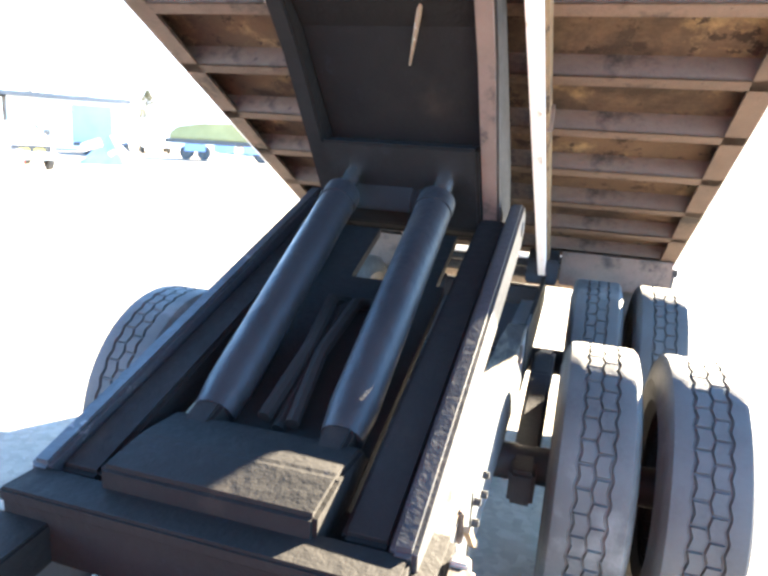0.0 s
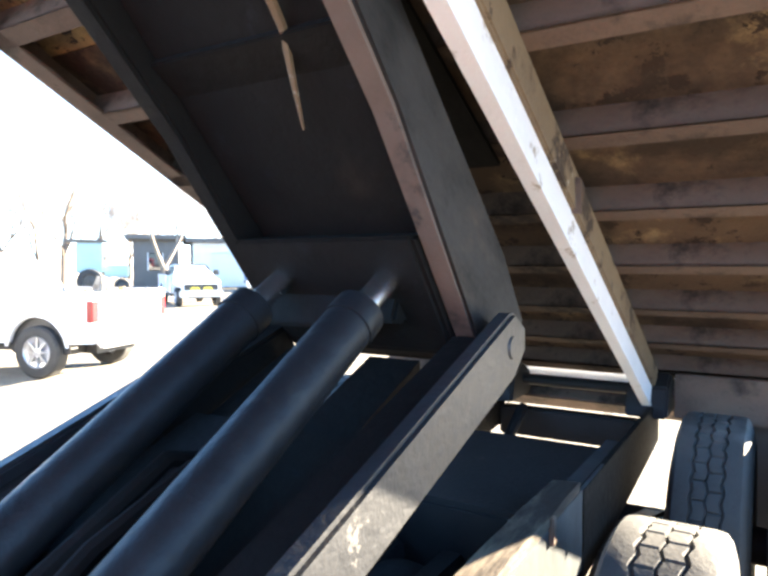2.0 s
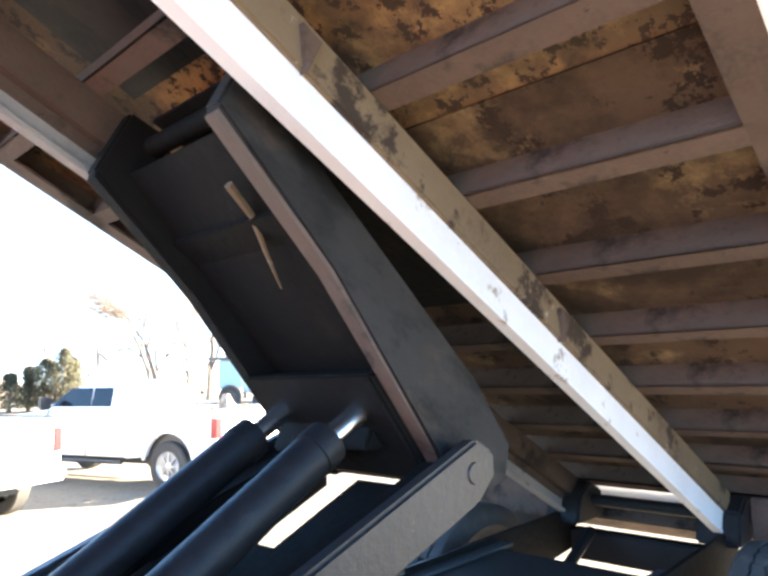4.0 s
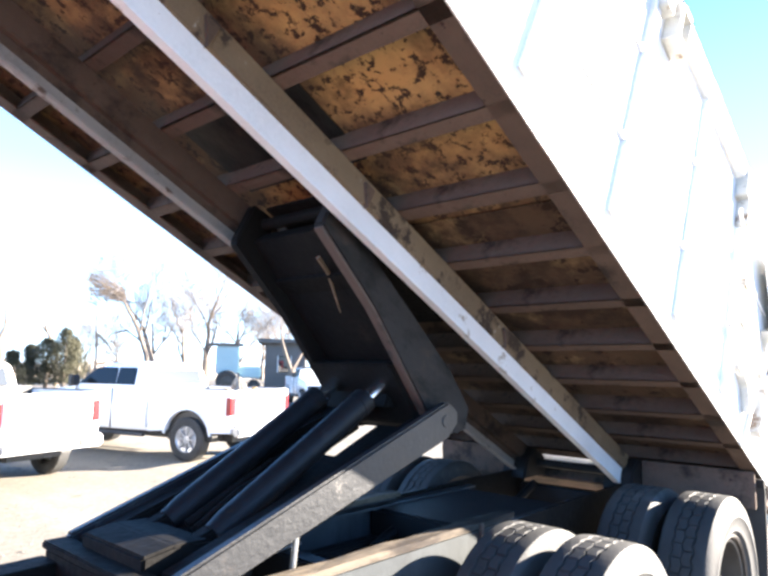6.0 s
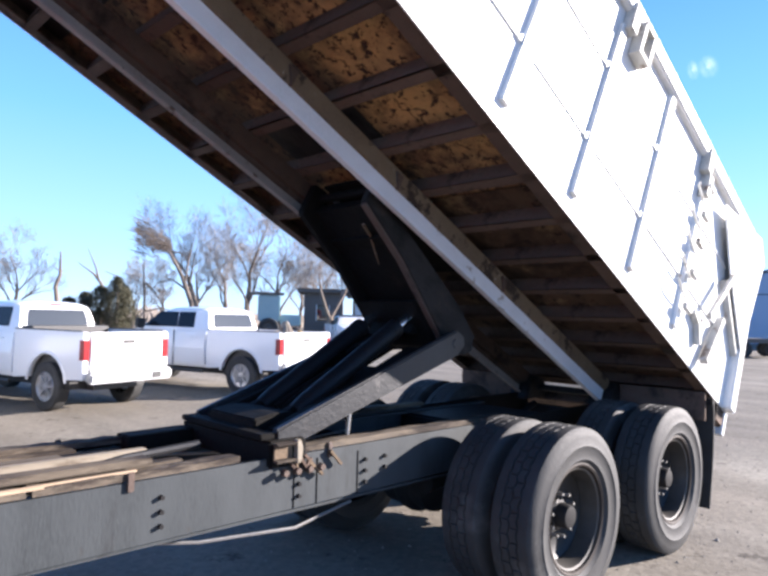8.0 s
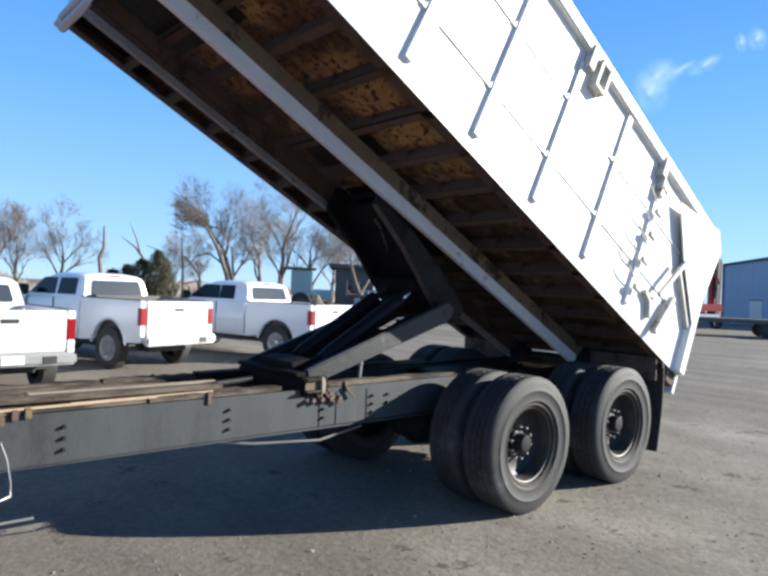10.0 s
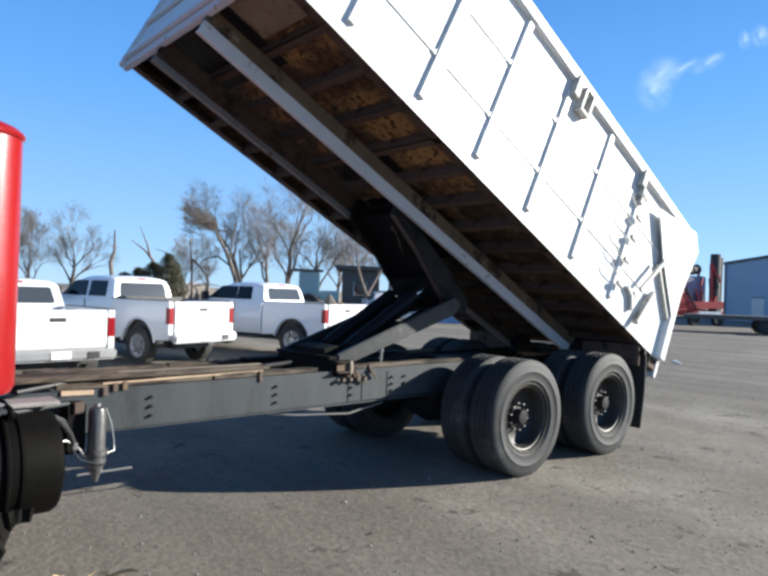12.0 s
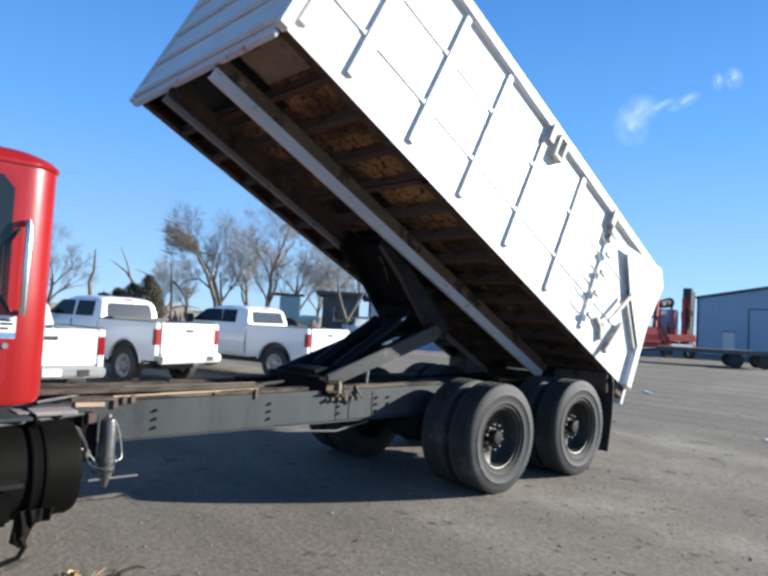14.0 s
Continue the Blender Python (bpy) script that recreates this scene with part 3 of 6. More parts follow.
for side in (-1, 1):
    y = side * 0.36
    a, b = Vector((-1.46, y, 1.015)), Vector((KNEE.x, y, KNEE.z - 0.03))
    d = (b - a).normalized()
    nrm = Vector((-d.z, 0, d.x))
    bm = B()
    o = [a - d * 0.06 - nrm * 0.065, b - nrm * 0.085, b + d * 0.09 - nrm * 0.05, b + d * 0.11 + nrm * 0.01, b + d * 0.05 + nrm * 0.075, a + nrm * 0.05 - d * 0.03]
    prism(bm, [(v.x, v.z) for v in o], *sorted((side * 0.36, side * 0.41)), 0.01)
    arm = part("lower_arm", bm, ARM, truck, "worn grey lower hoist arm")
    bm = B()
    bmesh.ops.create_cone(bm, cap_ends=True, segments=16, radius1=0.03, radius2=0.026, depth=0.006, matrix=pose(b.x, side * 0.412, b.z, 90, 0, 0))
    part("arm_pin", bm, ARM, arm)
    bm = B()
    o = [a - d * 0.02 - nrm * 0.060, b - d * 0.10 - nrm * 0.078, b - nrm * 0.05, b - d * 0.02 + nrm * 0.035, a + nrm * 0.030 - d * 0.01]
    prism(bm, [(v.x, v.z) for v in o], *sorted((side * 0.262, side * 0.359)), 0.01)
    part("arm_box", bm, DEEPBLACK, arm, "grease-black inner box of the arm")
    # cylinder
    yc = side * 0.16
    c0, c1, c2 = Vector((-1.21, yc, 1.085)), Vector((-0.43, yc, 1.555)), Vector((-0.16, yc, 1.71))
    cd = (c1 - c0).normalized()
    cyl = part("hoist_cylinder", tube(B(), [c0, c0 + cd * 0.08, c1 - cd * 0.06, c1 - cd * 0.06, c1], [0.050, 0.058, 0.058, 0.062, 0.060], 28), CYLPAINT, truck, "greasy black hydraulic cylinder", smooth=True)
    part("piston_rod", tube(B(), [c1, c2], 0.030, 24), CHROME, cyl, "bright chrome piston rod", smooth=True)
    part("cylinder_foot", bar(B(), (-1.50, yc, 0.98), c0 + cd * 0.02, 0.07, 0.08, bevel=0.01), DEEPBLACK, cyl, "grease-black cylinder foot")
    part("rod_clevis", slab(B(), c2.x - 0.06, c2.x + 0.10, yc - 0.09, yc + 0.09, c2.z - 0.08, c2.z + 0.08, 0.02), DEEPBLACK, cyl)
# trough plate under the cylinders, with a slot, and hoses lying in it
d = Vector((KNEE.x + 1.46, 0, KNEE.z - 1.045)).normalized()
for k, (ya, yb, fa, fb) in enumerate(((-0.231, 0.231, 0.05, 0.96), (-0.195, -0.045, 0.961, 1.32), (0.09, 0.231, 0.961, 1.32))):
    bm = B()
    prism(bm, [(-1.46 + d.x * f, 1.015 + d.z * f + o) for f, o in ((fa, -0.075), (fb, -0.045), (fb, -0.015), (fa, -0.045))], ya, yb)
    part("trough_plate", bm, DEEPBLACK, truck, "grease-black trough plate under the cylinders")
for y, o in ((-0.035, 0.07), (0.0, 0.05), (0.036, 0.075)):
    part("hydraulic_hose", tube(B(), [(-1.20, y, 1.02 + o), (-1.0, y * 0.5, 1.13 + o), (-0.80, y, 1.215 + o), (-0.66, y, 1.25)], 0.018, 8), DEEPBLACK, truck, smooth=True)
bm = B()
prism(bm, [(-1.515, 0.93), (-1.515, 1.085), (-1.40, 1.105), (-1.26, 1.10), (-1.18, 1.03), (-1.18, 0.93)], -0.229, 0.229, 0.01)
part("hoist_cradle", bm, DEEPBLACK, truck, "grease-black cradle round the cylinder feet")
# Added filler block that keeps the gap at the hoist knee dark.
bm = B()
prism(bm, [(-0.30, 1.52), (-0.10, 1.50), (-0.06, 1.54), (-0.10, 1.66), (-0.24, 1.66)], -0.17, -0.05, 0.01)
prism(bm, [(-0.32, 1.50), (-0.10, 1.50), (-0.06, 1.54), (-0.10, 1.66), (-0.24, 1.66)], -0.05, 0.225, 0.01)
part("knee_link", bm, DEEPBLACK, truck, "black filler block added at the dark hoist knee")
part("lube_stand", tube(B(), [(-0.95, -0.30, 1.0), (-0.93, -0.30, 1.18)], 0.012, 8), STEEL, truck, smooth=True)

# the frame rides low on its springs
LOW = {"chassis_rail", "rail_timber", "timber_clip", "crossmember", "hoist_base", "lube_stand", "rear_apron", "mud_flap", "flap_bracket", "hinge_block", "hinge_pin", "air_hose", "brake_pipe"}
for ob in truck.children:
    if ob.name.split(".")[0] in LOW:
        ob.location.z -= 0.06

# ---- dump box, in its own tilted frame: x to the rear, z off the floor ----
MBOX = Matrix.Translation(HINGE) @ Matrix.Rotation(TILT, 4, "Y")


def X(u):
    """Station u along the box, counted from the rear sill."""
    return 0.238 - 0.938 * u


def Z(n):
    """Height n off the bottom rail; the side wall is drawn a little taller than it stands."""
    return 0.2 + (n if n < 0.12 else 0.12 + (n - 0.12) * 0.87)


def XH(u):
    """Station along the hoist's upper arms."""
    return 0.65 - u


bm = B()
slab(bm, X(BOX_L), X(0.02), -BOX_W + 0.01, BOX_W - 0.01, Z(0.10), Z(0.112))
body = part("dump_body", bm, FLOORPLATE, truck, "white dump box with a flaking rusty underside")
body.matrix_basis = MBOX
bm = B()
slab(bm, X(3.22), X(0.03), -BOX_W + 0.015, BOX_W - 0.015, Z(0.0935), Z(0.0995))
part("rear_floor_plate", bm, BROWNPLATE, body, "plain brown rusted rear floor plate")
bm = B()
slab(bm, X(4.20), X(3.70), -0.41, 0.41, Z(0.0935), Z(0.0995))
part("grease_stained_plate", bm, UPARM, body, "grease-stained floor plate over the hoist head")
# Front bay on the near side, paler than the rest of the floor.
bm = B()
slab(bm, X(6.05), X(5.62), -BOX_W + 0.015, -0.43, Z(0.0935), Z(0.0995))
part("front_floor_plate", bm, PALEPLATE, body, "pale tan-grey front floor plate")
# Darker front floor, between the beams and out to the far side.
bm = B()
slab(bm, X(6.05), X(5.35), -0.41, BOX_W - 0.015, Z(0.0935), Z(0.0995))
part("front_grease_plate", bm, UPARM, body, "dark front floor plate from near beam to far side")
# side sheets
for side in (-1, 1):
    y = side * BOX_W
    bm = B()
    slab(bm, X(BOX_L), X(0.0), *sorted((y, y - side * 0.008)), Z(0.0), Z(BOX_H - 0.02))
    sheet = part("side_sheet", bm, WHITE, body, "white painted steel side sheet")
    # bottom rail lip
    bm = B()
    slab(bm, X(BOX_L), X(0.0), *sorted((y - side * 0.008, y - side * 0.10)), Z(0.0), Z(0.012))
    slab(bm, X(BOX_L), X(0.0), *sorted((y - side * 0.009, y - side * 0.012)), Z(0.012), Z(0.10))
    part("bottom_lip", bm, RUST, body)
    # top rail
    bm = B()
    slab(bm, X(BOX_L), X(-0.02), *sorted((y + side * 0.055, y - side * 0.03)), Z(BOX_H - 0.13), Z(BOX_H), 0.012)
    part("top_rail", bm, WHITE, body)
    # side posts: tapered hat sections
    for u in (5.95, 5.42, 4.62, 3.85, 3.04, 2.19, 1.36):
        bm = B()
        top = BOX_H - 0.13 if u != 3.04 else BOX_H - 0.28
        w0, d0 = 0.034, 0.030
        x = X(u)
        lo = [(x - w0, y), (x - w0 * 0.9, y + side * d0), (x + w0 * 0.9, y + side * d0), (x + w0, y)]
        a = [bm.verts.new((p, q, Z(0.12))) for p, q in lo]
        b = [bm.verts.new((p, q, Z(top))) for p, q in lo]
        bm.faces.new(a), bm.faces.new(b)
        for i in range(4):
            bm.faces.new((a[i], a[(i + 1) % 4], b[(i + 1) % 4], b[i]))
        part("side_post", bm, WHITE, body)
        # gussets where the stringers meet the post
        if u > 1.5:
            for n in (0.55, 1.18):
                bm = B()
                prism(bm, [(x - 0.043, Z(n - 0.01)), (x - 0.085, Z(n)), (x - 0.043, Z(n + 0.05))], *sorted((y, y + side * 0.018)))
                part("gusset", bm, WHITE, body)
    # thin stringers between posts
    for ua, ub in ((5.90, 5.43), (5.33, 4.63), (4.53, 3.86), (3.76, 3.05), (2.95, 2.21), (2.11, 1.39), (1.29, 0.55)):
        for n in (0.55, 1.18):
            bm = B()
            slab(bm, X(ua) + 0.03, X(ub) - 0.02, *sorted((y, y + side * 0.011)), Z(n), Z(n + 0.014), 0.002)
            part("stringer", bm, WHITE, body)
    # rear corner post and triangular wing plate
    bm = B()
    slab(bm, X(0.10), X(-0.03), *sorted((y - side * 0.02, y + side * 0.07)), Z(0.0), Z(BOX_H), 0.01)
    part("corner_post", bm, WHITE, body)
    bm = B()
    prism(bm, [(X(0.99), Z(1.60)), (X(0.02), Z(1.90)), (X(-0.16), Z(1.70)), (X(0.06), Z(0.55)), (X(0.60), Z(1.09))], *sorted((y + side * 0.055, y + side * 0.072)), bevel=0.004)
    part("wing_plate", bm, WHITE, body, "white triangular wing plate at the tailgate")
    bm = B()
    bar(bm, (X(0.62), y + side * 0.025, Z(1.02)), (X(0.10), y + side * 0.025, Z(0.52)), 0.03, 0.05, up=(0, 1, 0))
    part("wing_edge_bar", bm, DIRTY, body)
    # latch lever and its pivot
    bm = B()
    bar(bm, (X(0.62), y + side * 0.095, Z(1.06)), (X(0.95), y + side * 0.085, Z(0.45)), 0.05, 0.03, up=(0, 1, 0), bevel=0.006)
    part("latch_lever", bm, DIRTY, body)
    bm = B()
    prism(bm, [(X(1.12), Z(0.42)), (X(0.98), Z(0.40)), (X(0.82), Z(0.47)), (X(0.80), Z(0.43)), (X(0.94), Z(0.35)), (X(0.90), Z(0.20)), (X(0.94), Z(0.19)), (X(1.01), Z(0.34)), (X(1.13), Z(0.38))], *sorted((y, y + side * 0.05)), bevel=0.004)
    part("latch_bracket", bm, DIRTY, body)
    bm = B()
    bar(bm, (X(0.60), y + side * 0.05, Z(0.62)), (X(0.80), y + side * 0.05, Z(0.10)), 0.05, 0.06, up=(0, 1, 0))
    part("latch_brace", bm, DIRTY, body)
    # tie hooks by the segmented post
    for n in (0.36, 0.56, 0.80, 1.02, 1.28):
        bm = B()
        tube(bm, [(X(1.36), y + side * 0.06, Z(n)), (X(1.52), y + side * 0.075, Z(n + 0.02)), (X(1.60), y + side * 0.075, Z(n + 0.06)), (X(1.58), y + side * 0.075, Z(n + 0.10))], 0.008, 6)
        part("tie_hook", bm, DIRTY, body, smooth=True)
    for n in (0.30, 0.62, 0.92, 1.20, 1.5):
        bm = B()
        slab(bm, X(1.40), X(1.28), *sorted((y + side * 0.05, y + side * 0.085)), Z(n - 0.03), Z(n + 0.03), 0.008)
        part("post_strap", bm, DIRTY, body)
    # brackets on the top rail
    bm = B()
    slab(bm, X(3.05), X(2.96), *sorted((y, y + side * 0.075)), Z(1.58), Z(1.84), 0.006)
    part("rail_bracket", bm, DIRTY, body)
    bm = B()
    for ua, ub, na, nb in ((2.90, 2.87, 1.52, 1.80), (2.76, 2.73, 1.52, 1.80), (2.90, 2.73, 1.50, 1.53), (2.90, 2.73, 1.77, 1.80)):
        slab(bm, X(ua), X(ub), *sorted((y + side * 0.005, y + side * 0.085)), Z(na), Z(nb))
    part("loop_bracket", bm, DIRTY, body, "rusty-edged open loop bracket")
    bm = B()
    slab(bm, X(1.48), X(1.39), *sorted((y, y + side * 0.075)), Z(1.60), Z(1.84), 0.006)
    slab(bm, X(1.42), X(1.34), *sorted((y, y + side * 0.075)), Z(1.38), Z(1.605), 0.006)
    part("rail_bracket", bm, DIRTY, body)
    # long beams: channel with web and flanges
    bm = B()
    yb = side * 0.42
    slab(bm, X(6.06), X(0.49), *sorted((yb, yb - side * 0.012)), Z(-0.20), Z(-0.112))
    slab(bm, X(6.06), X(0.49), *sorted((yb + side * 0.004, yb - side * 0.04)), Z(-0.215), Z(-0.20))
    # Far beam and its top flange are coloured darker than the near pair.
    beam = part("long_beam", bm, BEAM if side < 0 else FARBEAM, body, "grey-white painted steel long beam" if side < 0 else "darker grey-brown steel long beam")
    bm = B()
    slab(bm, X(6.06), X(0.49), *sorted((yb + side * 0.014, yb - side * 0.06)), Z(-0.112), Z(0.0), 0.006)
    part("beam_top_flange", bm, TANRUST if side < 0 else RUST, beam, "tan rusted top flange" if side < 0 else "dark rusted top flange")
    bm = B()
    slab(bm, X(6.05), X(0.50), *sorted((yb - side * 0.013, yb - side * 0.019)), Z(-0.15), Z(-0.114))
    part("beam_inner_face", bm, RUST, beam, "dark rusty inner face of the beam")
    for u in (2.35, 3.62, 4.55):
        bm = B()
        prism(bm, [(X(u), Z(-0.03)), (X(u) - 0.06, Z(-0.03)), (X(u), Z(-0.12))], *sorted((yb + side * 0.002, yb + side * 0.03)))
        part("beam_gusset", bm, RUST, beam)
# cross members under the floor: C sections, each broken by nothing
cm = B()
slab(cm, -0.004, 0.004, -BOX_W + 0.012, BOX_W - 0.012, 0.0, 0.1)
slab(cm, -0.004, 0.062, -BOX_W + 0.012, BOX_W - 0.012, 0.0, 0.01)
CROSS = mesh_of("floor_crossmember", cm, RUST)
for k in range(13):
    ob = part("floor_crossmember", None, None, body, data=CROSS)
    ob.location = (-0.18 - 0.40 * k, 0, Z(0.0))
# upper hoist arms: tapered plates between the long beams, tied by black plates
for side in (-1, 1):
    y = side * 0.30
    bm = B()
    o = [(2.90, -0.645), (2.72, -0.66), (2.60, -0.58), (2.62, -0.47), (2.84, -0.38), (3.20, -0.29), (3.60, -0.20), (3.76, -0.10), (3.79, -0.02), (3.90, -0.03), (3.90, -0.25), (3.47, -0.38)]
    prism(bm, [(XH(u), Z(n)) for u, n in o], y - 0.03, y + 0.03, 0.008)
    # Far arm and flange are coloured black for the shade they sit in.
    up_arm = part("upper_arm", bm, UPARM if side < 0 else DEEPBLACK, body, "upper hoist arm plate, stained grey near, shade-black far")
    bm = B()
    strip = [(2.87, -0.658), (3.47, -0.393), (3.89, -0.262), (3.89, -0.250), (3.47, -0.381), (2.87, -0.646)]
    prism(bm, [(XH(u), Z(n)) for u, n in strip], *sorted((y + side * 0.022, y - side * 0.026)))
    part("arm_flange", bm, FLANGE if side < 0 else DEEPBLACK, up_arm, "hoist arm flange, rust-brown near, shade-black far")
    bm = B()
    tube(bm, [(XH(2.68), y - 0.032, Z(-0.60)), (XH(2.68), y + 0.032, Z(-0.60))], 0.03, 16)
    part("arm_boss", bm, UPARM, up_arm, smooth=True)
# Plates between the arms are near-black for the shade in there.
bm = B()
prism(bm, [(XH(2.78), Z(-0.52)), (XH(2.84), Z(-0.56)), (XH(3.82), Z(-0.20)), (XH(3.78), Z(-0.12))], -0.268, 0.268, 0.004)
part("hoist_tie_plate", bm, DEEPBLACK, body, "black plate between the upper arms")
bm = B()
prism(bm, [(XH(3.30), Z(-0.33)), (XH(3.33), Z(-0.33)), (XH(3.62), Z(-0.30)), (XH(3.60), Z(-0.24))], -0.268, 0.268, 0.004)
part("hoist_web_plate", bm, DEEPBLACK, body)
bm = B()
prism(bm, [(XH(2.64), Z(-0.62)), (XH(2.88), Z(-0.68)), (XH(3.22), Z(-0.53)), (XH(3.02), Z(-0.40)), (XH(2.74), Z(-0.50))], -0.268, 0.268, 0.01)
part("hoist_knee_box", bm, DEEPBLACK, body, "deep black box between the hoist arms")
part("hoist_cross_tube", tube(B(), [(XH(2.72), -0.28, Z(-0.60)), (XH(2.72), 0.28, Z(-0.60))], 0.045, 16), DEEPBLACK, body, smooth=True)
part("hoist_top_tube", tube(B(), [(XH(3.80), -0.40, Z(-0.08)), (XH(3.80), 0.40, Z(-0.08))], 0.03, 14), DEEPBLACK, body, smooth=True)
part("hoist_strap", tube(B(), [(XH(3.72), -0.14, Z(-0.27)), (XH(3.62), -0.12, Z(-0.285)), (XH(3.52), -0.09, Z(-0.33)), (XH(3.42), -0.06, Z(-0.37))], [0.012, 0.010, 0.007, 0.003], 6), TANRUST, body, "thin tan rusted strap")
bm = B()
slab(bm, XH(3.84), XH(2.75), -0.22, 0.262, Z(-0.02), Z(-0.006))
part("hoist_mount_plate", bm, DEEPBLACK, body, "grease-black plate over the hoist")
# front bulkhead with ribs
bm = B()
slab(bm, X(BOX_L + 0.02), X(BOX_L), -BOX_W, BOX_W, Z(-0.02), Z(BOX_H))
bulk = part("front_bulkhead", bm, WHITE, body, "white steel front bulkhead")
for n in (0.05, 0.5, 0.95, 1.4, 1.8):
    bm = B()
    slab(bm, X(BOX_L + 0.06), X(BOX_L + 0.021), -BOX_W, BOX_W, Z(n - 0.04), Z(n + 0.04), 0.01)
    part("bulkhead_rib", bm, WHITE, bulk)
for side in (-1, 1):
    bm = B()
    slab(bm, X(BOX_L + 0.05), X(BOX_L - 0.05), *sorted((side * (BOX_W + 0.05), side * (BOX_W - 0.03))), Z(-0.03), Z(BOX_H), 0.01)
    part("bulkhead_post", bm, WHITE, bulk)
bm = B()
slab(bm, X(BOX_L + 0.018), X(BOX_L - 0.035), -BOX_W + 0.04, BOX_W - 0.04, Z(-0.075), Z(-0.022), 0.008)
part("front_sill", bm, BEAM, bulk, "grey-white front sill across the beams")
# tailgate and rear sill
bm = B()
slab(bm, X(-0.035), X(-0.06), -BOX_W, BOX_W, Z(0.05), Z(BOX_H - 0.05))
gate = part("tailgate", bm, WHITE, body, "white steel tailgate")
for n in (0.15, 0.7, 1.25, 1.7):
    bm = B()
    slab(bm, X(-0.061), X(-0.12), -BOX_W + 0.05, BOX_W - 0.05, Z(n - 0.04), Z(n + 0.04), 0.008)
    part("tailgate_rib", bm, WHITE, gate)
bm = B()
slab(bm, X(0.20), X(-0.02), -BOX_W, BOX_W, Z(-0.14), Z(-0.002), 0.01)
part("rear_sill", bm, RUST, body, "rusty rear sill with lamp cut-outs")
bm = B()
slab(bm, X(0.02), X(-0.04), -BOX_W - 0.01, -BOX_W + 0.10, Z(-0.20), Z(-0.003), 0.006)
part("sill_end", bm, WHITE, body)

# ---- cab ----
bm = B()
cx0, cx1, cy, cz0, cz1 = -5.95, -4.15, 1.02, 1.09, 2.44
rings = []
for ins, z in ((0.5, cz0), (0.05, cz0), (0.015, cz0 + 0.015), (0.0, cz0 + 0.05), (0.0, 1.75), (0.0, cz1)):
    pts = []
    for px, py, a0 in ((cx1 - ins, cy - ins, 0), (cx0 + ins, cy - ins, 90), (cx0 + ins, -cy + ins, 180), (cx1 - ins, -cy + ins, 270)):
        sx, sy = (1 if px > -5 else -1), (1 if py > 0 else -1)
        for q in range(9):
            a = radians(a0 + 90 * q / 8)
            pts.append(bm.verts.new((px - sx * 0.2 + 0.2 * math.cos(a), py - sy * 0.2 + 0.2 * math.sin(a), z)))
    rings.append(pts)
for p, q in zip(rings, rings[1:]):
    for i in range(len(p)):
        j = (i + 1) % len(p)
        bm.faces.new((p[i], p[j], q[j], q[i]))
bm.faces.new(rings[0][::-1])
bm.faces.new(rings[-1])
bmesh.ops.recalc_face_normals(bm, faces=bm.faces)
cab = part("cab", bm, RED, truck, "glossy red painted truck cab", smooth=True)
cab.data.set_sharp_from_angle(angle=radians(40))
cab.location, cab.scale = (0.22, 0, -0.06), (1, 1, 0.963)
bm = B()
ring = []
for k, (ins, z) in enumerate(((-0.006, 2.44), (-0.012, 2.455), (-0.006, 2.47), (0.02, 2.50), (0.08, 2.535), (0.18, 2.56), (0.5, 2.575))):
    pts = []
    rr = 0.20
    x0, x1, y1 = cx0 + ins, cx1 - ins, cy - ins
    for px, py, a0 in ((x1, y1, 0), (x0, y1, 90), (x0, -y1, 180), (x1, -y1, 270)):
        sx, sy = (1 if px == x1 else -1), (1 if py > 0 else -1)
        for q in range(9):
            a = radians(a0 + 90 * q / 8)
            pts.append(bm.verts.new((px - sx * rr + rr * math.cos(a), py - sy * rr + rr * math.sin(a), z)))
    ring.append(pts)
for p, q in zip(ring, ring[1:]):
    for i in range(len(p)):
        j = (i + 1) % len(p)
        bm.faces.new((p[i], p[j], q[j], q[i]))
bm.faces.new(ring[-1])
bm.faces.new(ring[0][::-1])
part("cab_roof", bm, RED, cab, smooth=True).data.set_sharp_from_angle(angle=radians(50))
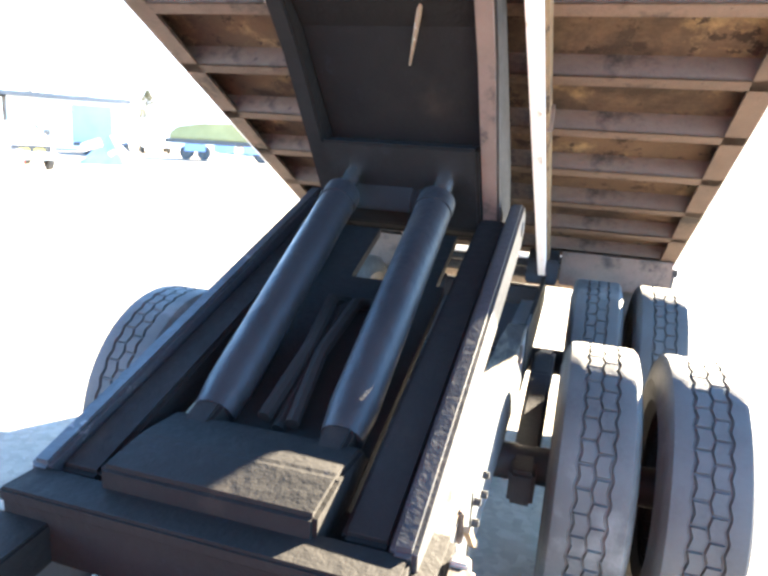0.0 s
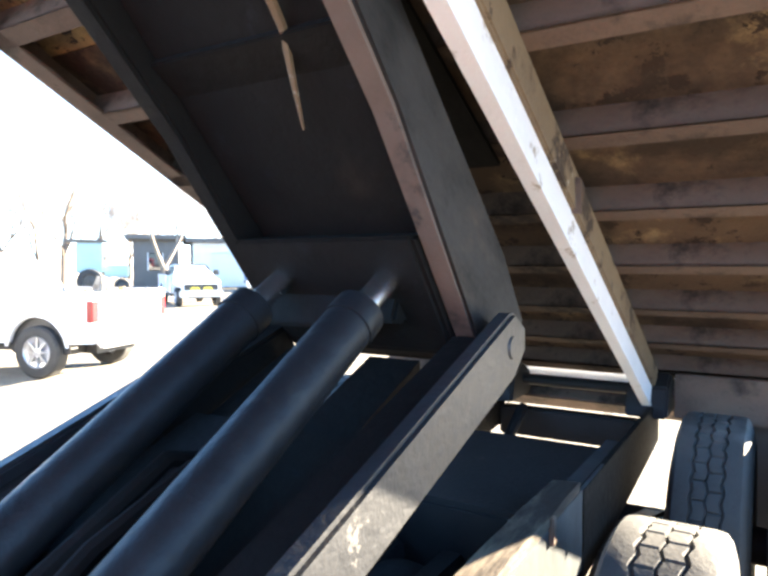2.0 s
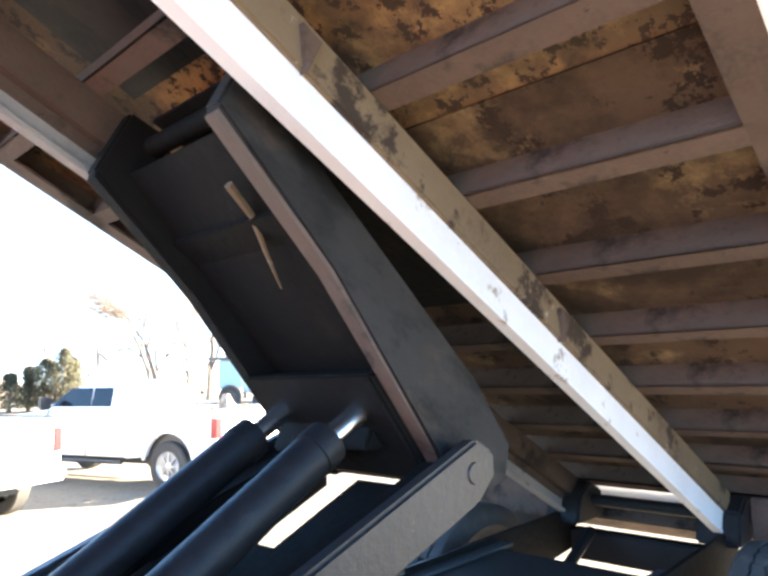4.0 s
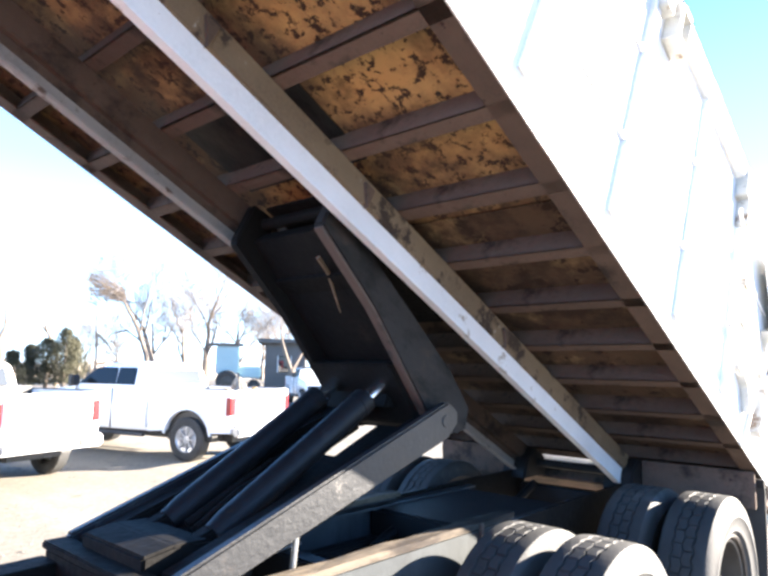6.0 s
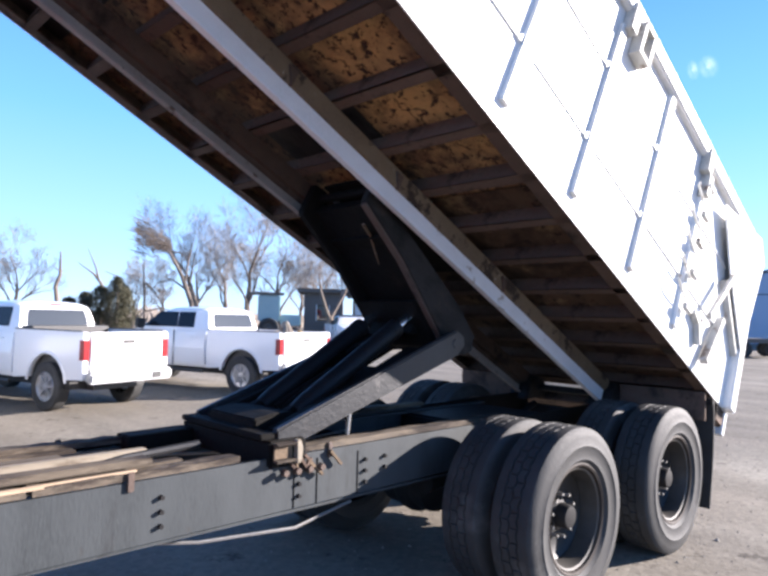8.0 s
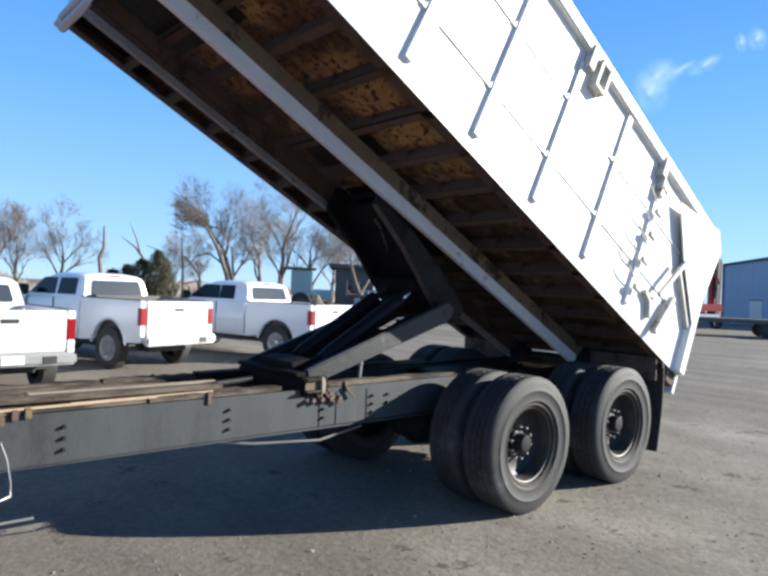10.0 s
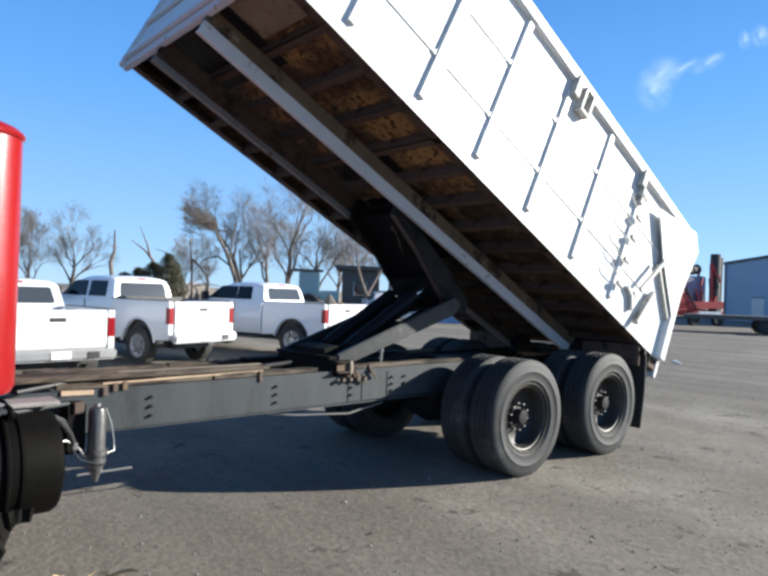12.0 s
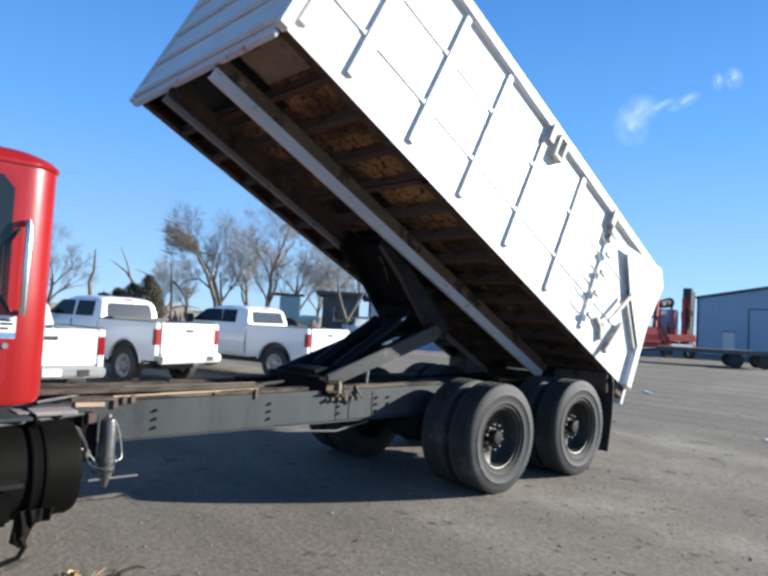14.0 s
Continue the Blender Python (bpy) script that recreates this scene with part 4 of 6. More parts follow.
for side in (-1, 1):
    y = side * cy
    bm = B()
    prism(bm, [(-5.75, 1.14), (-4.45, 1.14), (-4.375, 1.25), (-4.375, 2.36), (-4.45, 2.42), (-5.75, 2.42)], *sorted((y, y + side * 0.012)), bevel=0.004)
    door = part("door", bm, RED, cab)
    bm = B()
    prism(bm, [(-5.62, 1.86), (-4.46, 1.86), (-4.40, 1.93), (-4.40, 2.30), (-4.46, 2.37), (-5.45, 2.37)], *sorted((y + side * 0.013, y + side * 0.018)), bevel=0.0)
    part("window", bm, DARKGLASS, door)
    bm = B()
    gx = -4.33
    tube(bm, [(gx, y, 2.12), (gx, y + side * 0.06, 2.12), (gx, y + side * 0.07, 2.08), (gx, y + side * 0.07, 1.66), (gx, y + side * 0.06, 1.62), (gx, y, 1.62)], 0.018, 10)
    part("grab_handle", bm, CHROME, cab, "bright chrome grab handle", smooth=True)
    bm = B()
    tube(bm, [(-4.36, y + side * 0.01, 2.08), (-4.43, y + side * 0.02, 1.98), (-4.44, y + side * 0.02, 1.72), (-4.38, y + side * 0.01, 1.62)], 0.012, 6)
    part("window_seal", bm, BLACK, cab, smooth=True)
    bm = B()
    slab(bm, -4.44, -4.345, *sorted((y + side * 0.013, y + side * 0.017)), 1.475, 1.60)
    sticker = part("sticker", bm, LABELWHITE, cab, "white and blue sticker with unreadable lines")
    for z, w, mt in ((1.575, 0.05, GREASY), (1.555, 0.06, GREASY), (1.53, 0.04, GREASY)):
        part("sticker_line", slab(B(), -4.42, -4.42 + w, *sorted((y + side * 0.018, y + side * 0.0195)), z - 0.006, z + 0.006), mt, sticker)
    part("sticker_band", slab(B(), -4.44, -4.345, *sorted((y + side * 0.018, y + side * 0.0195)), 1.478, 1.508), BLUEBOX, sticker)
    part("lock", tube(B(), [(-4.39, y, 1.435), (-4.39, y + side * 0.02, 1.435)], 0.016, 10), CHROME, cab)
bm = B()
slab(bm, -4.148, -4.143, -0.6, 0.6, 1.75, 2.25)
part("rear_window", bm, DARKGLASS, cab)
bm = B()
slab(bm, -5.9, -4.2, -0.9, 0.9, 0.99, 1.09, 0.02)
part("cab_mount", bm, RAIL, truck)
for y in (-0.7, 0.7):
    part("cab_sill_plate", slab(B(), -5.6, -3.98, y - 0.25, y + 0.25, 0.965, 0.985, 0.004), RAIL, truck, "dull steel step plate")
# fuel tanks with straps, step and a torn rubber flap
for side in (-1, 1):
    y = side * 0.80
    tank = part("fuel_tank", lathe(B(), [(0.0, -5.48), (0.24, -5.48), (0.268, -5.45), (0.268, -3.76), (0.255, -3.735), (0.22, -3.722), (0.0, -3.715)], 36, axis="x"), TANK, truck, "scuffed black round fuel tank", smooth=True)
    tank.location = (0, y, 0.61)
    for sx in (-5.0, -3.955):
        part("tank_strap", lathe(B(), [(0.266, sx - 0.042), (0.283, sx - 0.042), (0.285, sx - 0.030), (0.277, sx - 0.022), (0.276, sx + 0.018), (0.284, sx + 0.026), (0.283, sx + 0.040), (0.266, sx + 0.042)], 36, axis="x"), TANK, tank)
    rnd = random.Random(31)
    bm = B()
    n = 9
    rows = []
    for i in range(n):
        x = -4.05 + 0.19 * i / (n - 1)
        drop = (0.27, 0.235, 0.22, 0.25, 0.30, 0.34, 0.37, 0.35, 0.38)[i] + rnd.uniform(-.012, .012)
        rows.append([bm.verts.new((x + rnd.uniform(-.006, .006), y + side * (0.22 - 0.03 * j + rnd.uniform(-.012, .012)), z)) for j, z in enumerate((0.44, 0.36, drop))])
    for u, v in zip(rows, rows[1:]):
        for j in range(2):
            bm.faces.new((u[j], u[j + 1], v[j + 1], v[j]))
    geo = bmesh.ops.extrude_face_region(bm, geom=bm.faces[:])
    bmesh.ops.translate(bm, vec=(0, side * 0.010, 0), verts=[v for v in geo["geom"] if isinstance(v, bmesh.types.BMVert)])
    part("rubber_flap", bm, DEEPBLACK, truck, "torn black rubber flap hanging below the strap")
    part("hanging_step", tube(B(), [(-4.02, y + side * 0.21, 0.30), (-3.99, y + side * 0.21, 0.24), (-4.02, y + side * 0.21, 0.19), (-4.12, y + side * 0.21, 0.165), (-4.5, y + side * 0.21, 0.15), (-4.9, y + side * 0.21, 0.15)], [0.02, 0.016, 0.014, 0.014, 0.013, 0.013], 8), DEEPBLACK, truck, "bent rusty step rod below the tank", smooth=True)
    part("strap_bolt", tube(B(), [(-3.955, y + side * 0.12, 0.87), (-3.955, y + side * 0.06, 0.91), (-3.955, y - side * 0.14, 0.92)], 0.020, 8), TANK, tank).location = (0, -y, -0.61)
    part("battery_box", slab(B(), -5.0, -4.10, *sorted((y + side * 0.20, y + side * 0.34)), 0.40, 0.57, 0.02), TANK, truck, "black box beside the tank")
    part("tank_step", slab(B(), -5.2, -4.06, *sorted((y + side * 0.26, y + side * 0.38)), 0.60, 0.625, 0.006), GREASY, truck)
    bm = B()
    slab(bm, -4.03, -3.70, y - 0.02, y + 0.16, 0.905, 0.93, 0.006)
    part("cab_step", bm, FARBEAM, truck, "scuffed grey step plate under the cab")
# air dryer on the rail, with its bracket, drain rod and hoses
dry = part("air_dryer", lathe(B(), [(0.0, 0.385), (0.014, 0.388), (0.024, 0.42), (0.040, 0.47), (0.046, 0.50), (0.055, 0.505), (0.055, 0.525), (0.046, 0.53), (0.050, 0.545), (0.059, 0.55), (0.059, 0.575), (0.050, 0.58), (0.050, 0.80), (0.044, 0.825), (0.025, 0.837), (0.0, 0.84)], 22, axis="z"), DRYER, truck, "dirty black air dryer canister on the rail", smooth=True)
dry.location = (-3.43, -0.58, 0)
part("dryer_cap", tube(B(), [(-3.43, -0.58, 0.838), (-3.43, -0.58, 0.856)], 0.018, 10), STEEL, dry).location = (3.43, 0.58, 0)
part("dryer_bracket", slab(B(), -3.60, -3.485, -0.56, -0.435, 0.56, 0.86, 0.012), DEEPBLACK, truck, "black bracket on the rail")
part("bracket_plate", slab(B(), -3.56, -3.50, -0.575, -0.561, 0.80, 0.87, 0.006), FLANGE, truck)
part("drain_rod", tube(B(), [(-3.54, -0.60, 0.447), (-3.40, -0.585, 0.442), (-3.21, -0.57, 0.436)], 0.007, 6), STEEL, truck, smooth=True)
part("dryer_pipe", tube(B(), [(-3.38, -0.57, 0.54), (-3.305, -0.52, 0.545), (-3.30, -0.50, 0.60), (-3.32, -0.49, 0.72), (-3.345, -0.47, 0.80)], 0.004, 8), STEEL, truck, smooth=True)
for pts, r, mt in (
        ([(-4.35, -0.98, 0.885), (-4.05, -0.90, 0.89), (-3.85, -0.78, 0.885), (-3.60, -0.60, 0.872)], 0.011, RAIL),
        ([(-4.30, -0.95, 0.87), (-3.95, -0.82, 0.885), (-3.81, -0.75, 0.866), (-3.67, -0.68, 0.796), (-3.59, -0.62, 0.70), (-3.55, -0.60, 0.60)], 0.015, BLACK),
        ([(-4.25, -0.93, 0.90), (-3.93, -0.78, 0.90), (-3.78, -0.72, 0.87), (-3.64, -0.66, 0.79), (-3.575, -0.61, 0.68)], 0.009, RAIL),
        ([(-3.66, -0.64, 0.665), (-3.61, -0.62, 0.66), (-3.555, -0.60, 0.63), (-3.51, -0.59, 0.57), (-3.47, -0.58, 0.52)], 0.006, STEEL),
        ([(-3.57, -0.60, 0.60), (-3.53, -0.62, 0.54), (-3.46, -0.64, 0.515), (-3.39, -0.62, 0.53), (-3.36, -0.56, 0.58)], 0.004, RAIL),
        ([(-3.52, -0.60, 0.50), (-3.46, -0.645, 0.485), (-3.39, -0.63, 0.50)], 0.006, BLACK),
        ([(-3.85, -0.5, 0.94), (-3.45, -0.3, 0.96), (-2.95, -0.2, 0.92), (-2.45, -0.22, 0.87)], 0.014, BLACK)):
    part("air_hose", tube(B(), pts, r, 8), mt, truck, smooth=True)
part("hose_fitting", slab(B(), -3.572, -3.545, -0.625, -0.60, 0.60, 0.645, 0.006), CHROME, truck, "bright hose fitting")
base.location.x += 0.13
# loose timber and clutter lying over the rails behind the cab
for k, (p0, p1, w, h, mt) in enumerate((((-3.98, -0.36, 1.045), (-2.1, -0.30, 1.035), 0.09, 0.03, TIMBER), ((-3.15, -0.06, 0.995), (-1.98, 0.0, 0.99), 0.05, 0.07, OLDPLANK), ((-3.9, 0.28, 0.985), (-2.2, 0.33, 0.98), 0.10, 0.03, TIMBER), ((-3.85, -0.18, 1.01), (-2.9, 0.10, 1.0), 0.06, 0.02, TIMBER), ((-1.95, 0.33, 0.99), (-1.56, 0.37, 0.99), 0.14, 0.09, DEEPBLACK), ((-3.55, 0.05, 0.99), (-2.3, 0.16, 0.985), 0.13, 0.025, TIMBER), ((-3.3, -0.24, 1.0), (-1.9, -0.20, 0.99), 0.07, 0.02, TIMBER))):
    part("loose_plank", bar(B(), p0, p1, w, h, bevel=0.005), mt, truck, "dirty tan plank lying over the rails" if mt is TIMBER else ("bleached grey plank lying over the rails" if mt is OLDPLANK else "black greasy bar along the rail"))
# Pale peach laths draw the sunlit front edge of the timber.
for p0, p1, w, h in (((-3.60, -0.425, 0.905), (-3.41, -0.425, 0.900), 0.035, 0.03), ((-3.36, -0.432, 0.948), (-2.56, -0.428, 0.958), 0.018, 0.012), ((-3.02, -0.415, 0.955), (-2.20, -0.41, 0.962), 0.014, 0.010)):
    part("split_lath", bar(B(), p0, p1, w, h, bevel=0.003), LITWOOD, truck, "pale lath for the lit edge of the rail timber")
for x, z in ((-3.36, 0.905), (-3.30, 0.93), (-3.24, 0.935)):
    part("rusty_clamp", slab(B(), x, x + 0.035, -0.448, -0.38, z - 0.035, z + 0.02, 0.005), TANRUST if z > 0.93 else FLANGE, truck)
part("pump_block", slab(B(), -2.35, -2.05, 0.0, 0.26, 0.90, 0.99, 0.03), DEEPBLACK, truck, "black greasy valve block")
bm = B()
slab(bm, -3.0, -2.2, -0.30, 0.32, 0.86, 0.89, 0.01)
part("deck_plate", bm, GREASY, truck)
part("spare_hose", tube(B(), [(-2.7, 0.05, 0.94), (-2.4, -0.12, 0.97), (-2.1, -0.06, 1.0), (-1.75, -0.1, 1.03)], 0.02, 8), BLACK, truck, smooth=True)

for ob in truck.children:
    if ob.name.split(".")[0] in {"loose_plank", "pump_block", "deck_plate", "spare_hose", "cab_sill_plate"}:
        ob.location.z -= 0.06

# ---- parked pickups ----
def pickup(m, label, crew=True, white=None, pillar=0.36, post=0.09):
    """A pickup that faces +y in its own frame, its left rear wheel's foot near the origin."""
    paint = white or CARWHITE
    root = empty("pickup_truck", m, label, "pickup", "parked white pickups")
    W = 0.98
    xm = 1.0

    def cut(name, rows, mat, par, lab="", smooth=False):
        """A hull from outlines: rows of (y, half width, z low, z high)."""
        bm = B()
        prev = None
        for y, w, z0, z1 in rows:
            r = [bm.verts.new((xm + sx * w2, y, z)) for sx, w2, z in ((-1, w * 0.97, z0), (-1, w, (z0 + z1) / 2), (-1, w * 0.95, z1), (1, w * 0.95, z1), (1, w, (z0 + z1) / 2), (1, w * 0.97, z0))]
            if prev:
                for i in range(6):
                    bm.faces.new((prev[i], prev[(i + 1) % 6], r[(i + 1) % 6], r[i]))
            else:
                bm.faces.new(r)
            prev = r
        bm.faces.new(prev[::-1])
        bmesh.ops.recalc_face_normals(bm, faces=bm.faces)
        sharp = [e for e in bm.edges if len(e.link_faces) == 2 and e.calc_face_angle(0) > 0.35]
        bmesh.ops.bevel(bm, geom=sharp, offset=0.07, segments=4, affect="EDGES", clamp_overlap=True)
        return part(name, bm, mat, par, lab, smooth)

    cl = 2.45 if crew else 1.85
    bed0, bed1 = -1.06, 1.0
    cab1 = bed1 + cl
    # bed sides with wheel arches
    for sx in (-1, 1):
        bm = B()
        pts = [(bed0, 0.60), (bed0, 1.39), (bed0 + 0.06, 1.41), (bed1, 1.41), (bed1, 0.54)]
        arch = [(0.57 * math.cos(a), 0.44 + 0.57 * math.sin(a)) for a in [radians(14 + 152 * k / 10) for k in range(11)]]
        outline = pts + arch
        a = [bm.verts.new((xm + sx * W, y, z)) for y, z in outline]
        b = [bm.verts.new((xm + sx * (W - 0.10), y, z)) for y, z in outline]
        bm.faces.new(a), bm.faces.new(b[::-1])
        for i in range(len(outline)):
            j = (i + 1) % len(outline)
            bm.faces.new((a[i], a[j], b[j], b[i]))
        side = part("bed_side", bm, paint, root)
        bm = B()
        n = 10
        q = [[bm.verts.new((xm + sx * (W + d), r * math.cos(t), 0.44 + r * math.sin(t))) for r, d in ((0.555, -0.02), (0.57, 0.012), (0.595, 0.014), (0.62, 0.0))] for t in [radians(8 + 164 * k / n) for k in range(n + 1)]]
        for u, v in zip(q, q[1:]):
            for i in range(3):
                bm.faces.new((u[i], u[i + 1], v[i + 1], v[i]))
        part("wheel_arch", bm, paint, side)
        part("wheel_well", slab(B(), *sorted((xm + sx * (W - 0.11), xm + sx * (W - 0.50))), -0.56, 0.56, 0.40, 1.02), BLACK, side)
        part("rail_cap", slab(B(), *sorted((xm + sx * (W + 0.004), xm + sx * (W - 0.11))), bed0 + 0.05, bed1, 1.411, 1.43, 0.006), BLACK, side, "black bed rail cap")
        bm = B()
        slab(bm, *sorted((xm + sx * (W + 0.004), xm + sx * (W - 0.12))), bed0 - 0.012, bed0 + 0.11, 0.93, 1.27, 0.004)
        part("tail_light", bm, TAILRED, side, "red tail light")
    bm = B()
    slab(bm, xm - W + 0.1, xm + W - 0.1, bed0 + 0.04, bed1, 0.72, 0.78)
    part("bed_floor", bm, BLACK, root)
    bm = B()
    slab(bm, xm - W + 0.14, xm + W - 0.14, bed0 - 0.02, bed0 + 0.05, 0.74, 1.40, 0.02)
    gate = part("tailgate", bm, paint, root)
    part("gate_handle", slab(B(), xm - 0.13, xm + 0.13, bed0 - 0.032, bed0 - 0.021, 1.20, 1.27, 0.004), BLACK, gate)
    bm = B()
    slab(bm, xm - W + 0.02, xm + W - 0.02, bed0 - 0.20, bed0 - 0.03, 0.54, 0.74, 0.04)
    bumper = part("rear_bumper", bm, ALLOY if not white else paint, root, "pale rear bumper")
    part("hitch", slab(B(), xm + 0.44, xm + 0.64, bed0 - 0.214, bed0 - 0.201, 0.58, 0.69), BLACK, bumper)
    part("plate_bar", slab(B(), xm - 0.16, xm + 0.16, bed0 - 0.214, bed0 - 0.201, 0.58, 0.71), LABELWHITE, bumper, "blank pale number plate")
    # cab lower body, hood
    cut("lower_body", [(bed1 + 0.02, W, 0.54, 1.42), (cab1 - 0.2, W, 0.54, 1.40)], paint, root)
    cut("hood", [(cab1 - 0.2, W, 0.92, 1.39), (cab1 + 0.2, W * 0.97, 0.92, 1.35), (cab1 + 1.25, W * 0.93, 0.86, 1.25), (cab1 + 1.42, W * 0.88, 0.6, 1.12)], paint, root)
    bm = B()
    slab(bm, xm - W + 0.02, xm + W - 0.02, cab1 + 1.40, cab1 + 1.55, 0.45, 0.75, 0.04)
    part("front_bumper", bm, ALLOY, root)
    # greenhouse
    bm = B()
    prev = None
    for y, wb, wr, ze, zc in ((bed1 + 0.04, 0.90, 0.895, 1.42, 1.425), (bed1 + 0.15, 0.90, 0.80, 1.79, 1.83), (bed1 + 0.22, 0.90, 0.785, 1.84, 1.895), (bed1 + 0.42, 0.90, 0.78, 1.86, 1.93), (bed1 + 1.1, 0.90, 0.78, 1.87, 1.945), (cab1 - 1.10, 0.90, 0.78, 1.855, 1.925), (cab1 - 0.90, 0.90, 0.79, 1.815, 1.87), (cab1 - 0.10, 0.92, 0.90, 1.41, 1.42)):
        r = [bm.verts.new((xm + a, y, z)) for a, z in ((-wb, 1.37), (-wr, ze), (-wr * 0.86, ze + (zc - ze) * 0.62), (-wr * 0.45, zc), (wr * 0.45, zc), (wr * 0.86, ze + (zc - ze) * 0.62), (wr, ze), (wb, 1.37))]
        if prev:
            for i in range(8):
                bm.faces.new((prev[i], prev[(i + 1) % 8], r[(i + 1) % 8], r[i]))
        else:
            bm.faces.new(r)
        prev = r
    bm.faces.new(prev[::-1])
    bmesh.ops.recalc_face_normals(bm, faces=bm.faces)
    sharp = [e for e in bm.edges if len(e.link_faces) == 2 and e.calc_face_angle(0) > 0.5]
    bmesh.ops.bevel(bm, geom=sharp, offset=0.05, segments=3, affect="EDGES", clamp_overlap=True)
    hull = part("cab_top", bm, paint, root, smooth=True)
    # glass, set just proud of the hull
    part("rear_glass", prism_x(B(), [(xm - 0.70, 1.485), (xm - 0.66, 1.455), (xm + 0.66, 1.455), (xm + 0.70, 1.485), (xm + 0.645, 1.74), (xm + 0.60, 1.775), (xm - 0.60, 1.775), (xm - 0.645, 1.74)], lambda z: bed1 + 0.035 + (z - 1.42) * 0.292, 0.010), PALEGLASS, hull, "rear glass lightened for pale reflections")
    for sx in (-1, 1):
        cuts = [(bed1 + pillar, bed1 + 1.05), (bed1 + 1.05 + post, cab1 - 0.55)] if crew else [(bed1 + 0.30, bed1 + 0.55), (bed1 + 0.63, cab1 - 0.55)]
        for k, (ya, yb) in enumerate(cuts):
            lean = 0.0 if k == 0 else 0.32
            bm = B()
            vs = [(ya, 1.45), (yb + lean * 0.9, 1.45), (yb - lean * 0.5, 1.78), (yb - lean * 0.8, 1.81), (ya + 0.05, 1.81), (ya + 0.02, 1.79)]
            f = [bm.verts.new((xm + sx * (0.90 - (z - 1.37) * 0.245 + 0.012), y, z)) for y, z in vs]
            g = [bm.verts.new((xm + sx * (0.85 - (z - 1.37) * 0.245), y, z)) for y, z in vs]
            bm.faces.new(f), bm.faces.new(g[::-1])
            for i in range(6):
                bm.faces.new((f[i], f[(i + 1) % 6], g[(i + 1) % 6], g[i]))
            part("side_window", bm, CARGLASS, hull)
        # door seams, handle, mirror, sill
        for ys in ([bed1 + 1.06, cab1 - 0.30] if crew else [bed1 + 0.6, cab1 - 0.30]):
            part("door_seam", slab(B(), *sorted((xm + sx * (W - 0.02), xm + sx * (W + 0.004))), ys, ys + 0.012, 0.56, 1.38), BLACK, root)
        bm = B()
        slab(bm, *sorted((xm + sx * (W + 0.02), xm + sx * (W + 0.26))), cab1 - 0.46, cab1 - 0.32, 1.40, 1.64, 0.03)
        part("door_mirror", bm, BLACK, root)
        part("door_handle", slab(B(), *sorted((xm + sx * W, xm + sx * (W + 0.03))), bed1 + 0.35, bed1 + 0.55, 1.22, 1.26, 0.01), paint, root)
        bm = B()
        tube(bm, [(xm + sx * (W + 0.0), bed1 + 0.1, 0.46), (xm + sx * (W + 0.0), cab1 - 0.3, 0.46)], 0.04, 8)
        part("running_board", bm, BLACK, root, smooth=True)
        for yw in (0.0, cab1 + 0.62):
            wheel = part("wheel", None, None, root, data=CAR_TYRE)
            wheel.location, wheel.scale = (xm + sx * (W - 0.12), yw, 0.43), (1.075, 1.0, 1.075)
            wheel.rotation_euler = (0, 0, radians(90 if sx > 0 else -90))
            part("rim", None, None, wheel, "silver alloy rim", data=CAR_RIM)
    part("brake_lamp", slab(B(), xm - 0.14, xm + 0.14, bed1 + 0.165, bed1 + 0.30, 1.835, 1.885, 0.01), TAILRED, hull)
    bm = B()
    slab(bm, xm - 0.5, xm + 0.5, bed0 + 0.3, cab1 + 1.2, 0.38, 0.60)
    part("underbody", bm, BLACK, root)
    part("rear_axle", tube(B(), [(xm - 0.85, 0, 0.40), (xm + 0.85, 0, 0.40)], 0.07, 8), BLACK, root)
    return root


def prism_x(bm, pts, yf, t):
    a = [bm.verts.new((x, yf(z) - t, z)) for x, z in pts]
    b = [bm.verts.new((x, yf(z) + t, z)) for x, z in pts]
    bm.faces.new(a), bm.faces.new(b[::-1])
    for i in range(len(pts)):
        j = (i + 1) % len(pts)
        bm.faces.new((a[i], a[j], b[j], b[i]))
    return bm


bm = B()
lathe(bm, [(0.24, -0.12), (0.30, -0.13), (0.37, -0.125), (0.395, -0.10), (0.40, -0.05), (0.40, 0.05), (0.395, 0.10), (0.37, 0.125), (0.30, 0.13), (0.24, 0.12)], 32, axis="y")
CAR_TYRE = mesh_of("tyre", bm, TYRE, smooth=True)
bm = B()
lathe(bm, [(0.245, -0.11), (0.235, -0.125), (0.22, -0.09), (0.17, -0.075)], 32)
lathe(bm, [(0.22, -0.03), (0.0, -0.03)], 32)
lathe(bm, [(0.075, -0.03), (0.07, -0.10), (0.0, -0.105)], 16)
for k in range(8):
    a = math.tau * k / 8
    bar(bm, (0.06 * math.cos(a), -0.085, 0.06 * math.sin(a)), (0.235 * math.cos(a), -0.085, 0.235 * math.sin(a)), 0.035, 0.05, up=(0, 1, 0))
CAR_RIM = mesh_of("rim", bm, ALLOY)
bm = B()
lathe(bm, [(0.245, -0.10), (0.225, -0.09), (0.20, -0.05), (0.08, -0.06), (0.06, -0.09), (0.0, -0.09)], 24)
STEEL_RIM = mesh_of("rim", bm, BARREL)


def road_wheel(parent, label=""):
    """A plain steel wheel for trailers and farm machines."""
    wheel = part("wheel", None, None, parent, label, data=CAR_TYRE)
    for turn in (0, 180):
        part("rim", None, None, wheel, data=STEEL_RIM).rotation_euler = (0, 0, radians(turn))
    return wheel



